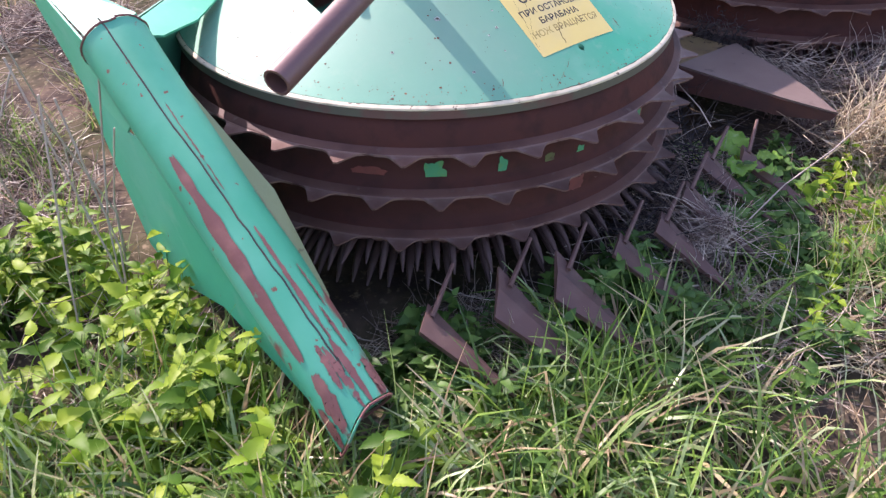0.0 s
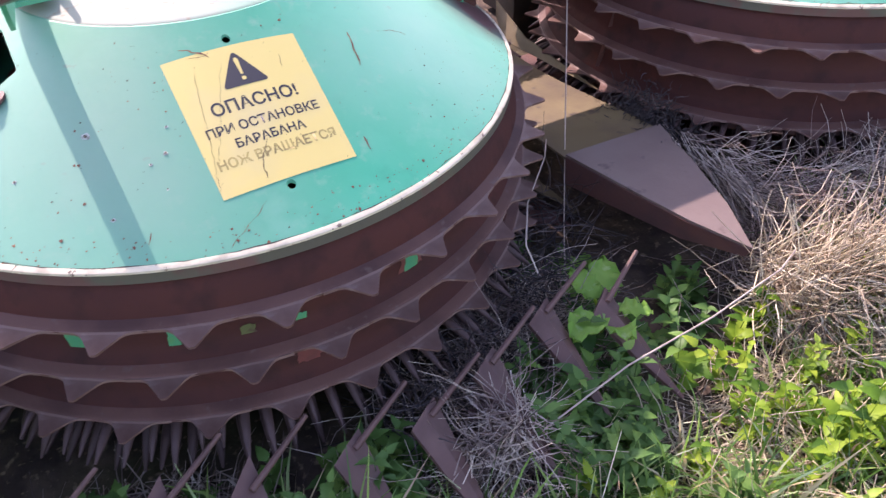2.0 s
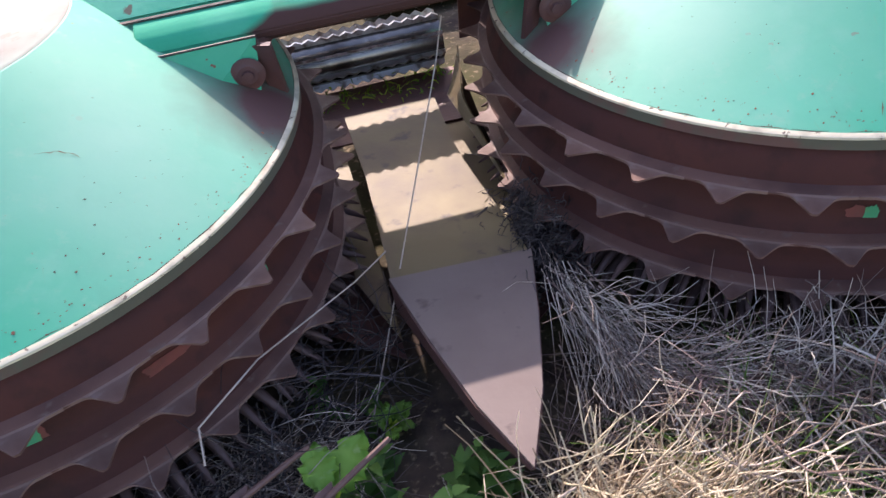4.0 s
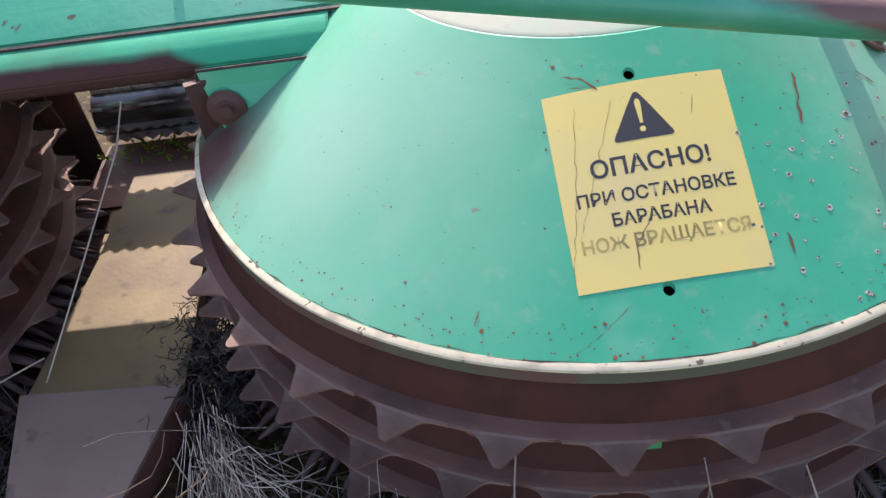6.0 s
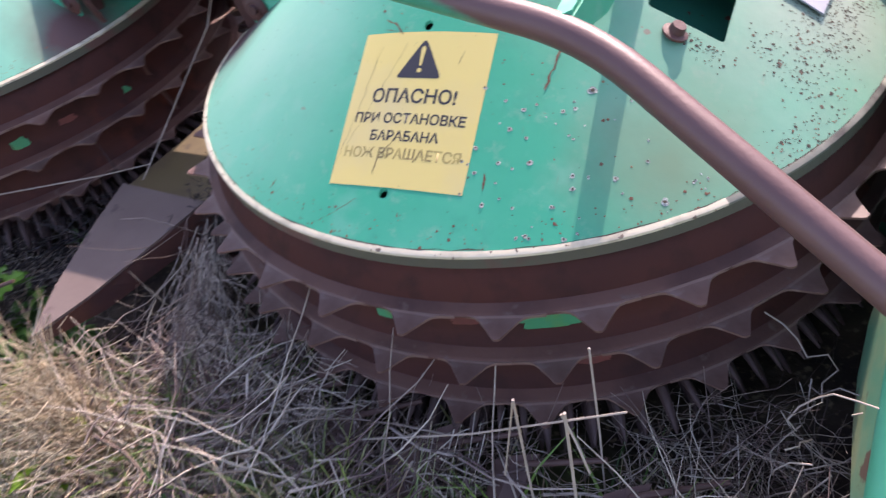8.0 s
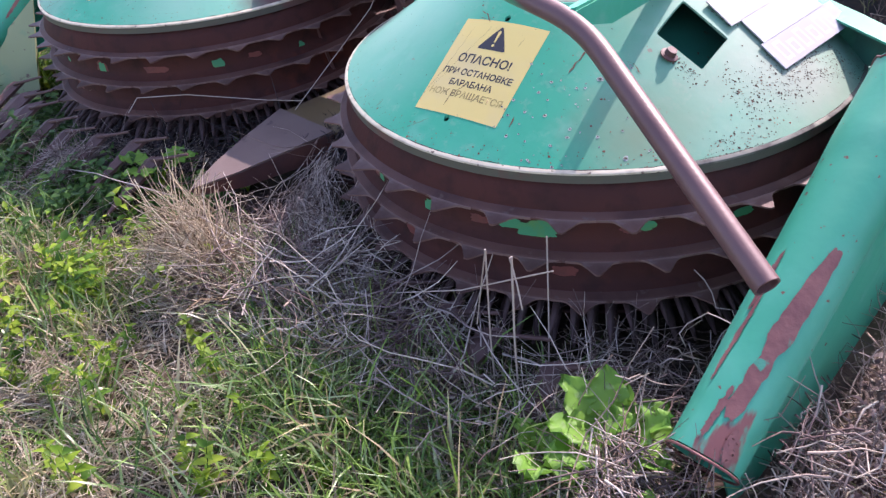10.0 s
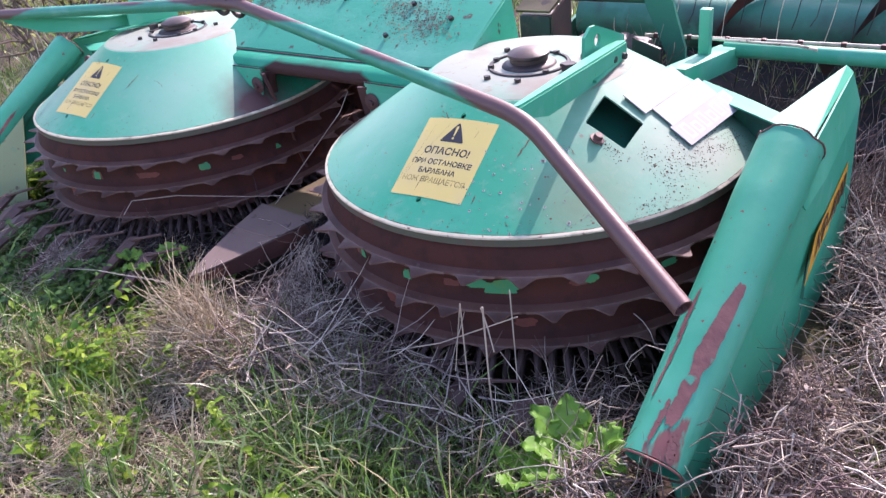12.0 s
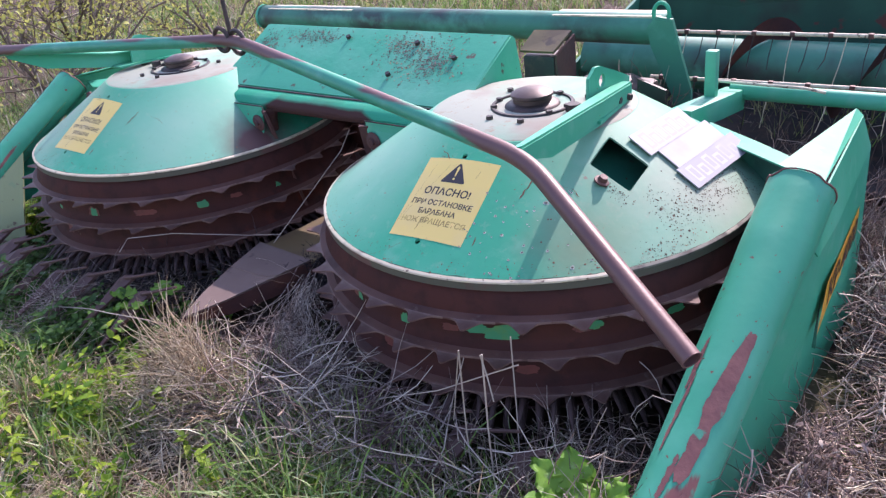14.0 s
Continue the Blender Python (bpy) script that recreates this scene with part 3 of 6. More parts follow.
def drum(side, phases, turn):
    """One cutting drum; side is -1 or 1, towards which its outer features lie."""
    d = thing("cutting_drum", "green cone-shaped drum cover over rusty toothed cutting discs", "cutting drum", "cutting drums", pose(side * C, 0, 0))
    th = 0.004
    cone = lathe([(0.0, TOP_Z), (TOP_R, TOP_Z), (R, RIM), (R - 0.001, RIM - 0.012), (R - 0.006, RIM - 0.012), (R - 0.008, RIM - th), (TOP_R, TOP_Z - th * 1.3), (0.0, TOP_Z - th * 1.3)], 128)
    cover = part("cover", cone, COVER[side], d, "weathered green painted sheet steel cone")
    hx, hy = (-0.419, -0.169) if side < 0 else (0.400, -0.195)
    sq = box((0.122, 0.124, 0.4), (hx, hy, 0.8), 0.006)
    cut(cover, sq)
    for u, v in (((-0.004, 0.165), (0.001, -0.140)) if side < 0 else ((0.0, 0.154), (-0.003, -0.1455))):
        p = on_cone(u, v, 0.517, turn)
        bm = bmesh.new()
        bmesh.ops.create_cone(bm, cap_ends=True, segments=12, radius1=0.008, radius2=0.008, depth=0.05)
        bmesh.ops.translate(bm, verts=bm.verts, vec=p)
        cut(cover, bm)
    me = cover.data
    nrm = []
    for p in me.polygons:
        for li in p.loop_indices:
            c = me.vertices[me.loops[li].vertex_index].co
            r_ = math.hypot(c.x, c.y)
            n_ = Vector((c.x / r_ * SLOPE, c.y / r_ * SLOPE, 1)).normalized() if r_ > 0.01 else Vector((0, 0, 1))
            nrm.append(n_ if p.normal.dot(n_) > 0.985 else p.normal.copy())
    me.normals_split_custom_set(nrm)
    rim_prof = [(R - 0.006, RIM + 0.0046), (R + 0.0025, RIM + 0.0010), (R + 0.0032, RIM + 0.0002), (R + 0.0032, RIM - 0.0042), (R - 0.002, RIM - 0.0050), (R - 0.008, RIM + 0.001)]
    if side < 0:
        part("rim_strip", lathe(rim_prof, 128, closed=True), PALE, d, "bleached pale rim of the cover")
    else:
        part("rim_strip", lathe(rim_prof, 80, closed=True, span=(radians(-150), radians(46))), PALE, d, "bleached pale rim of the cover")
        part("rim_strip", lathe(rim_prof, 64, closed=True, span=(radians(46), radians(210))), WORN_RIM, d, "dark dirty stretch of the cover's rim")
    part("rim_skirt", lathe([(R - 0.004, RIM - 0.0045), (R + 0.0015, RIM - 0.0060), (R + 0.0015, RIM - 0.026), (R - 0.004, RIM - 0.028)], 128, closed=True), SKIRT, d, "worn rolled lip under the cover")
    part("inner_plate", lathe([(0, TOP_Z - 0.13), (0.30, TOP_Z - 0.13), (0.66, RIM - 0.05)], 48), GREEN_WORN, d)
    # sticker
    quad = ((-0.114, -0.132), (0.131, -0.124), (0.1185, 0.1495), (-0.128, 0.149)) if side < 0 else ((-0.114, -0.1405), (0.133, -0.132), (0.1255, 0.147), (-0.121, 0.136))
    def st(u, v, l=0.003):
        """A point of the slightly crooked sticker: u and v from its middle, in its own square measure."""
        a, b = u / 0.247 + 0.5, v / 0.277 + 0.5
        w_ = ((1 - a) * (1 - b), a * (1 - b), a * b, (1 - a) * b)
        return on_cone(sum(k * q[0] for k, q in zip(w_, quad)), sum(k * q[1] for k, q in zip(w_, quad)), 0.517, turn, l)
    s = part("warning_sticker", patch(lambda u, v: st(u, v, 0.0008), 0.247, 0.277, 40, 8), YELLOW, d, "yellow warning sticker with black lettering")
    for body, wide, tall, v, m_ in (("ОПАСНО!", 0.157, 0.0235, 0.010, INK), ("ПРИ ОСТАНОВКЕ", 0.206, 0.0170, -0.0268, INK), ("БАРАБАНА", 0.127, 0.0168, -0.0578, INK), ("НОЖ ВРАЩАЕТСЯ", 0.216, 0.0175, -0.0888, FADED)):
        part("lettering", text_mesh(body, wide, tall, lambda x, y, v=v: st(x, y + v, 0.0011), m_, "lettering"), None, s)
    bm = bmesh.new()
    rows = [[bm.verts.new(st(-w + 2 * w * i / 8, v, 0.0011)) for i in range(9)] for w, v in ((0.037, 0.054), (0.040, 0.057), (0.0385, 0.061), (0.027, 0.081), (0.015, 0.102), (0.0045, 0.119), (0.002, 0.1215))]
    for A, B in zip(rows, rows[1:]):
        for i in range(8):
            bm.faces.new((A[i], A[i + 1], B[i + 1], B[i]))
    part("triangle", bm, INK, s)
    bm = bmesh.new()
    bm.faces.new([bm.verts.new(st(u, v, 0.0015)) for u, v in ((-0.002, 0.076), (0.002, 0.076), (0.0042, 0.106), (0.002, 0.111), (-0.002, 0.111), (-0.0042, 0.106))])
    bm.faces.new([bm.verts.new(st(0.0042 * math.cos(k), 0.0675 + 0.0042 * math.sin(k), 0.0015)) for k in [i * math.pi / 4 for i in range(8)]])
    part("exclamation_mark", bm, YELLOW, s)
    # rotor body: brown band and recessed walls between the discs
    z1, z2, z3 = 0.562, 0.446, 0.324
    body = lathe([(0.60, RIM - 0.02), (R - 0.014, RIM - 0.024), (0.706, RIM - 0.030), (0.714, RIM - 0.037), (0.722, z1 + 0.045), (0.733, z1 + 0.014), (0.735, z1 - 0.004), (0.715, z1 - 0.010), (0.709, z1 - 0.03), (0.709, z2 + 0.040), (0.718, z2 + 0.022), (0.733, z2 + 0.010), (0.733, z2 - 0.004), (0.709, z2 - 0.010), (0.704, z2 - 0.03), (0.704, z3 + 0.040), (0.713, z3 + 0.022), (0.730, z3 + 0.010), (0.730, z3 - 0.004), (0.67, z3 - 0.012), (0.62, 0.24), (0.56, 0.18), (0.30, 0.16)], 128)
    part("rotor_wall", body, ROTOR, d, "rusty brown rotor wall")
    for z, ph, n, e in ((z1, phases[0], 32, 0.755), (z2, phases[1], 32, 0.755), (z3, phases[2], 32, 0.752)):
        disc = part("saw_disc", lathe([(e - 0.026, z + 0.0125), (e - 0.016, z + 0.0085), (e - 0.008, z + 0.005), (e - 0.003, z + 0.003), (e - 0.001, z), (e - 0.002, z - 0.004), (0.66, z - 0.005)], 128), EDGE, d, "worn flared edge of a saw disc")
        for i in range(n):
            a = radians(ph + i * 360 / n)
            part("tooth", TOOTH_ME, None, disc, m=Matrix.Rotation(a, 4, "Z") @ Matrix.Translation((0, -e, z - 0.001)) @ Matrix.Rotation(random.uniform(-0.07, 0.05), 4, "X") @ Matrix.Rotation(random.uniform(-0.03, 0.03), 4, "Z"))
    flakes = ((-36.6, 0.478, 0.050, 0.085, 0), (-23.2, 0.492, 0.022, 0.050, 0), (-13, 0.482, 0.030, 0.042, 2), (-5.3, 0.482, 0.024, 0.030, 0), (14, 0.492, 0.060, 0.060, 1), (14, 0.494, 0.036, 0.044, 0), (-49.5, 0.486, 0.085, 0.036, 1), (53, 0.492, 0.045, 0.036, 0), (79, 0.470, 0.03, 0.06, 0), (34, 0.495, 0.09, 0.026, 1), (64, 0.50, 0.05, 0.02, 1), (-5, 0.38, 0.05, 0.04, 1)) if side < 0 else ((-1.6, 0.476, 0.032, 0.080, 0), (17, 0.512, 0.080, 0.034, 0), (23, 0.499, 0.100, 0.050, 0), (42.8, 0.513, 0.050, 0.026, 0), (40.5, 0.508, 0.055, 0.024, 1), (11, 0.503, 0.055, 0.024, 1), (62, 0.50, 0.055, 0.024, 0), (-18.8, 0.470, 0.024, 0.080, 0), (-20.6, 0.492, 0.045, 0.036, 1), (-9, 0.38, 0.05, 0.05, 1), (28, 0.38, 0.07, 0.03, 1))
    rf = random.Random(60 + side)
    def wall_r(z):
        """The rotor wall's radius: the upper band flares, the wall below it is straight."""
        return 0.722 + (0.607 - z) * 0.355 if z > 0.56 else 0.709 if z > 0.44 else 0.704
    for az_, z_, w_, h_, red in flakes:
        bm = bmesh.new()
        lift = 0.0018 if red == 1 else 0.0026
        put = lambda a_, zz: bm.verts.new(((wall_r(zz) + lift) * math.sin(a_), -(wall_r(zz) + lift) * math.cos(a_), zz))
        mid = put(radians(az_), z_)
        rim_ = []
        for k in range(28):
            g_ = k * math.pi / 14
            q = 0.50 + 0.17 * noise.noise(Vector((math.cos(g_) * 1.9, math.sin(g_) * 1.9, az_))) + rf.uniform(-0.05, 0.05)
            rim_.append(put(radians(az_) + w_ * q * math.copysign(abs(math.cos(g_)) ** 0.7, math.cos(g_)) / 0.715, z_ + h_ * q * math.copysign(abs(math.sin(g_)) ** 0.7, math.sin(g_))))
        for k in range(28):
            bm.faces.new((rim_[k], rim_[(k + 1) % 28], mid))
        part("red_primer" if red == 1 else "paint_flake", bm, (FLAKE, RED_FLAKE, DULL_FLAKE)[red], d)
    ring = part("finger_ring", lathe([(0.62, 0.300), (0.705, 0.300), (0.705, 0.278), (0.62, 0.278)], 96, closed=True), BROWN, d)
    for i in range(108):
        a = radians(i * 360 / 108)
        part("finger", FINGER_ME, None, ring, m=Matrix.Rotation(a, 4, "Z") @ Matrix.Translation((0, -0.700, 0.290)) @ Matrix.Rotation(random.gauss(-0.05, 0.16), 4, "X") @ Matrix.Rotation(random.gauss(0, 0.10), 4, "Y") @ Matrix.Scale(random.uniform(0.62, 0.92), 4))
    ring = part("lower_finger_ring", lathe([(0.55, 0.20), (0.64, 0.20), (0.64, 0.19), (0.55, 0.19)], 96, closed=True), BROWN, d)
    for i in range(90):
        a = radians(i * 360 / 90 + 2)
        part("finger", FINGER_ME, None, ring, m=Matrix.Rotation(a, 4, "Z") @ Matrix.Translation((0, -0.64, 0.225)) @ Matrix.Rotation(random.gauss(0, 0.14), 4, "X") @ Matrix.Rotation(random.gauss(0, 0.08), 4, "Y"))
    # hub
    part("top_plate", lathe([(0, TOP_Z + 0.004), (TOP_R - 0.01, TOP_Z + 0.004), (TOP_R - 0.004, TOP_Z + 0.0005)], 64), CREAM, d, "sun-bleached flat top of the cover")
    part("hub_ring", lathe([(0.122, TOP_Z + 0.004), (0.124, TOP_Z + 0.010), (0.133, TOP_Z + 0.010), (0.136, TOP_Z + 0.004)], 48), DARK, d, "dark ring of old grease round the hub")
    part("hub_foot", lathe([(0, TOP_Z + 0.014), (0.078, TOP_Z + 0.014), (0.088, TOP_Z + 0.008), (0.09, TOP_Z + 0.004)], 40), DARK, d)
    part("hub", lathe([(0, TOP_Z + 0.062), (0.03, TOP_Z + 0.060), (0.058, TOP_Z + 0.050), (0.068, TOP_Z + 0.044), (0.069, TOP_Z + 0.036), (0.063, TOP_Z + 0.032), (0.063, TOP_Z + 0.018), (0.074, TOP_Z + 0.014), (0.074, TOP_Z + 0.012)], 40), HUB, d, "rusty gearbox hub")
    for i in range(10):
        a = radians(20 + i * 36)
        q = 0.125 if i % 3 else 0.18
        part("bolt", BOLT_ME, None, d, m=Matrix.Translation((q * math.sin(a), -q * math.cos(a), TOP_Z + 0.004)))
    # mounting arm from the push bar to the hub, with a lifting lug
    x0, x1 = side * (1.295 - C), side * (1.215 - C)
    zf = 1.015 if side > 0 else 1.112
    k_ = 0.015 if side < 0 else 0.0
    A0, A1, A2 = Vector((x0, -0.61, zf)), Vector((side * (1.277 + k_ - C), -0.15, 0.995)), Vector((side * (1.235 + k_ - C), 0.13, 0.965))
    down = Vector((0, 0, 1))
    bm = slab([A0, A1, A2, A2 - down * 0.045, A1 - down * 0.066, A0.lerp(A1, 0.35) - down * 0.068, A0 + Vector((0, 0.02, -0.030))], 0.007)
    part("mounting_arm", bm, GREEN, d, "green folded steel arm")
    i_ = Vector((-side * 0.04, 0, 0.0))
    part("arm_flange", slab([A0 + Vector((0, 0.02, 0.003)), A1 + Vector((0, 0, 0.003)), A2 + Vector((0, 0, 0.003)), A2 + i_, A1 + i_, A0 + i_ * 0.5], 0.006), GREEN, d)
    part("arm_foot", slab([A1 - down * 0.062, A2 - down * 0.045, A2 + i_ * 2 - down * 0.045, A1 + i_ * 2 - down * 0.062], 0.008), GREEN, d)
    lx = side * (1.20 - C)
    lug_ob = part("lifting_lug", slab([(lx, -0.09, 0.94), (lx, 0.18, 0.915), (lx, 0.185, 0.972), (lx, 0.10, 1.010), (lx, -0.01, 1.055), (lx, -0.04, 1.058), (lx, -0.08, 1.035)], 0.010), GREEN, d)
    bm = bmesh.new()
    bmesh.ops.create_cone(bm, cap_ends=True, segments=16, radius1=0.02, radius2=0.02, depth=0.1)
    bmesh.ops.transform(bm, matrix=Matrix.Translation((lx, 0.0, 1.008)) @ Matrix.Rotation(radians(90), 4, "Y"), verts=bm.verts)
    cut(lug_ob, bm)
    for yy, zz in ((0.02, 0.945), (0.09, 0.935)):
        part("bolt", BOLT_ME, None, d, m=Matrix.Translation((A2.x + side * 0.01, yy, zz)) @ Matrix.Rotation(side * radians(90), 4, "Y"))
    # cracks and rust runs in the paint and the sticker
    rc = random.Random(40 + side)
    def crack(name, pts, w, material, r0=0.517, az=turn):
        P_ = []
        for (u0, v0), (u1, v1) in zip(pts, pts[1:]):
            n_ = max(2, int(math.hypot(u1 - u0, v1 - v0) / 0.008))
            P_ += [(u0 + (u1 - u0) * k / n_ + rc.gauss(0, 0.0012), v0 + (v1 - v0) * k / n_ + rc.gauss(0, 0.0012)) for k in range(n_)]
        P_.append(pts[-1])
        bm = bmesh.new()
        prev = None
        for k, (u, v) in enumerate(P_):
            h = w * rc.uniform(0.35, 1.0) * (0.3 if k in (0, len(P_) - 1) else 1)
            now = [bm.verts.new(on_cone(u - h, v, r0, az, 0.0014)), bm.verts.new(on_cone(u + h, v + h * 0.4, r0, az, 0.0014))]
            if prev:
                bm.faces.new((prev[0], prev[1], now[1], now[0]))
            prev = now
        part(name, bm, material, d)
    for pts, w in (([(-0.08, 0.112), (-0.10, -0.03), (-0.115, -0.125)], 0.0005), ([(-0.03, 0.118), (-0.055, 0.05), (-0.10, -0.07)], 0.0005), ([(-0.005, -0.045), (-0.03, -0.085), (-0.033, -0.118)], 0.0013), ([(0.075, 0.11), (0.072, 0.085)], 0.0010)):
        crack("sticker_crack", pts, w, CRACK)
    for pts, w in (([(-0.05, -0.16), (-0.075, -0.178), (-0.13, -0.215)], 0.0012), ([(-0.09, 0.165), (-0.06, 0.15), (-0.045, 0.135)], 0.003), ([(-0.085, 0.145), (-0.06, 0.14), (-0.035, 0.145)], 0.0022), ([(0.23, 0.14), (0.222, 0.06)], 0.0022), ([(0.30, 0.14), (0.34, 0.145), (0.37, 0.13)], 0.002), ([(0.16, -0.09), (0.163, -0.12)], 0.002), ([(-0.24, -0.14), (-0.25, -0.16)], 0.0022)):
        crack("rust_run", pts, w, RUSTY)
    # dark broken line where the cover meets its rim
    a_ = 0.0
    bm = bmesh.new()
    while a_ < 6.28:
        span = rc.uniform(0.03, 0.22)
        n_ = max(2, int(span / 0.04))
        prev = None
        for k in range(n_ + 1):
            t_ = a_ + span * k / n_
            h = 0.0012 * rc.uniform(0.15, 1) * math.sin(math.pi * (k + 0.3) / (n_ + 0.6))
            q = R - 0.0065 + rc.gauss(0, 0.0009)
            now = [bm.verts.new(((q + o) * math.sin(t_), -(q + o) * math.cos(t_), RIM + (R - q - o) * SLOPE + 0.0012)) for o in (-h, h)]
            if prev:
                bm.faces.new((prev[0], prev[1], now[1], now[0]))
            prev = now
        a_ += span + rc.uniform(-0.03, 0.06)
    tagged(part("rim_crack", bm, GRIME, d), kind="stuff")
    part("bolt", BOLT_ME, None, d, m=Matrix.Translation((side * 0.16, -0.02, TOP_Z + 0.001)) @ Matrix.Scale(2.2, 4))
    part("hole_bolt", lathe([(0, 0.018), (0.012, 0.018), (0.014, 0.006), (0.022, 0.004), (0.022, 0.0)], 16), BROWN, d, "rusty bolt with washer", m=Matrix.Translation((hx - 0.011 * side, hy - 0.088, RIM + (R - math.hypot(hx - 0.011 * side, hy - 0.088)) * SLOPE)) @ Matrix.Rotation(side * radians(28), 4, "Y"))
    return d

drum(-1, (3.2, 9.2, 1.8), radians(-1.8))
drum(1, (5.7, 0.3, 9.0), radians(0.8))

# ---- push bar ----
bar = thing("push_bar", "bent steel pipe push bar, green paint worn to rust", "push bar")
def arc_points(P, r=0.09, n=6):
    """Rounds the corners of a line of points."""
    P = [Vector(p) for p in P]
    out = [P[0]]
    for a, b, c in zip(P, P[1:], P[2:]):
        u, v = (a - b).normalized() * r, (c - b).normalized() * r
        for i in range(n + 1):
            t = i / n
            out.append((b + u) * (1 - t) ** 2 + b * 2 * t * (1 - t) + (b + v) * t ** 2)
    return out + [P[-1]]
BAR = arc_points([(-1.895, -0.862, 0.987), (-1.368, -0.632, 1.122), (0, -0.383, 1.17), (1.318, -0.605, 0.995), (1.844, -0.893, 0.772)])
part("pipe", tube(BAR, 0.0222, 16, wall=0.004), BAR_PAINT, bar, "bent pipe, green paint worn to rust")
ring_pts = [(0.038 * math.cos(k), -0.39, 1.165 + 0.040 * math.sin(k)) for k in [i * math.pi / 10 for i in range(21)]]
part("ring", tube([(x + 0.03, y, z) for x, y, z in ring_pts], 0.008, 8, caps=False), DARK, bar)
part("ring", tube([(x - 0.04, y - 0.01, z + 0.008) for x, y, z in ring_pts], 0.008, 8, caps=False), DARK, bar)
part("hanger_rod", tube([(-0.005, -0.385, 1.17), (-0.01, -0.383, 1.25), (-0.03, -0.37, 1.50)], 0.0075, 10), DARK, bar, "dark hanger rod")

# ---- side dividers ----
def divider(side, top, end):
    s = side
    d = thing("side_divider", "dented green crop divider with a rusty sloping tube", "divider", "side dividers")
    top, end = Vector(top), Vector(end)
    P = [top.lerp(end, 0.045 + 0.955 * i / 32) for i in range(33)]
    girth = (lambda k: 0.0765 - 0.0095 * k) if s < 0 else (lambda k: 0.086 if k < 0.25 else 0.085 - 0.016 * (k - 0.25))
    bm = tube(P, [girth(i / 32) for i in range(33)], 36, wall=0.004)
    def dent(p):
        return noise.noise(p * 6) * 0.004 + min(0, noise.noise(p * 3.1 + Vector((4, s, 0))) + 0.25) * 0.03
    ax = (end - top).normalized()
    long_ = (end - top).length
    def shaped(p):
        """The tube's dents; the first divider's is also burst open along its lower half and torn at the mouth."""
        q = p.copy()
        q.z += dent(p)
        if s < 0:
            k = (p - top).dot(ax) / long_
            out_ = (p.x - top.lerp(end, k).x) / 0.085
            burst = min(1, max(0, (k - 0.55) / 0.12)) * (1 - 0.45 * min(1, max(0, (k - 0.74) / 0.26)))
            q.x += 0.012 * burst * max(0, out_) ** 2
            torn = min(1, max(0, (k - 0.90) / 0.10))
            q += ax * (0.05 * torn * max(0, -out_) ** 1.5)
            q.z -= 0.022 * torn * max(0, -out_)
        return q
    for v in bm.verts:
        v.co = shaped(v.co)
    part("tube", bm, TUBE_PAINT, d)
    nu = (Vector((0, 0, 1)) - ax * ax.z).normalized()
    sd = nu.cross(ax)
    def on_tube(t, deg, lift=0.001):
        r = girth(t) + lift
        p = top.lerp(end, t) + (nu * math.cos(radians(deg)) + sd * math.sin(radians(deg))) * r
        return shaped(p)
    rs = random.Random(9 + s)
    lip_ = [on_tube(0.042 + 0.02 * max(0, noise.noise(Vector((g * 0.03, s, 7)))) , g, 0.0015) for g in range(0, 361, 12)]
    part("tube_mouth", tube(lip_, 0.0028, 6, caps=False), TUBE_RUST, d, "rusty torn edge of the tube")
    lip_ = [on_tube(1.006, g, 0.001) for g in range(0, 361, 12)]
    part("tube_mouth", tube(lip_, 0.0028, 6, caps=False), TUBE_RUST, d, "rusty torn edge of the tube")
    if s < 0:
        part("weld_seam", tube([on_tube(0.03 + 0.9 * i / 30, (-s) * -24 * (1 - i / 34) + rs.gauss(0, 0.8), 0.0) for i in range(31)], 0.0022, 6), DARK, d, "dark cracked weld seam")
    def streak(t0, t1, g0, g1, w):
        """A ragged long rust streak; g0 to g1 degrees round the tube, w degrees wide."""
        bm = bmesh.new()
        n_, prev = 26, None
        for i in range(n_ + 1):
            k = i / n_
            g = g0 + (g1 - g0) * k
            h = w * (math.sin(math.pi * (0.04 + 0.92 * k)) ** 0.5) * (0.75 + 0.5 * noise.noise(Vector((k * 7, w, g0))))
            row = [bm.verts.new(on_tube(t0 + (t1 - t0) * k + rs.gauss(0, 0.003), g + h * (2 * j / 5 - 1) + rs.gauss(0, 0.6), 0.0022)) for j in range(6)]
            if prev:
                for j in range(5):
                    bm.faces.new((prev[j], prev[j + 1], row[j + 1], row[j]))
            prev = row
        part("rust_streak", bm, TUBE_RUST, d)
    if s < 0:
        streak(0.38, 0.87, -48, -52, 17), streak(0.60, 0.86, 2, 6, 5), streak(0.28, 0.5, -8, -6, 1.2), streak(0.90, 1.0, -48, -52, 16), streak(0.86, 1.0, 4, 8, 9), streak(0.86, 0.95, -20, -22, 7), streak(0.92, 1.0, 40, 44, 16), streak(0.5, 0.66, 62, 66, 7), streak(0.87, 1.0, -12, -8, 7), streak(0.94, 1.0, -78, -74, 14), streak(0.80, 0.89, 22, 25, 4), streak(0.70, 0.80, 30, 33, 3)
    else:
        streak(0.52, 0.92, 36, 16, 20), streak(0.56, 0.70, -28, -34, 6), streak(0.66, 0.86, -26, -34, 5), streak(0.86, 0.97, 2, -4, 7), streak(0.93, 1.0, 34, 40, 12)
    x = abs(top.x) + 0.03
    F = lambda *pts: slab([(s * (x + a), b, z) for a, b, z in pts], 0.005)
    part("upper_fold", F((-0.10, -0.04, 0.83), (-0.05, 0.60, 0.79), (-0.028, 0.60, 0.77), (0.02, -0.06, 0.80)), GREEN, d)
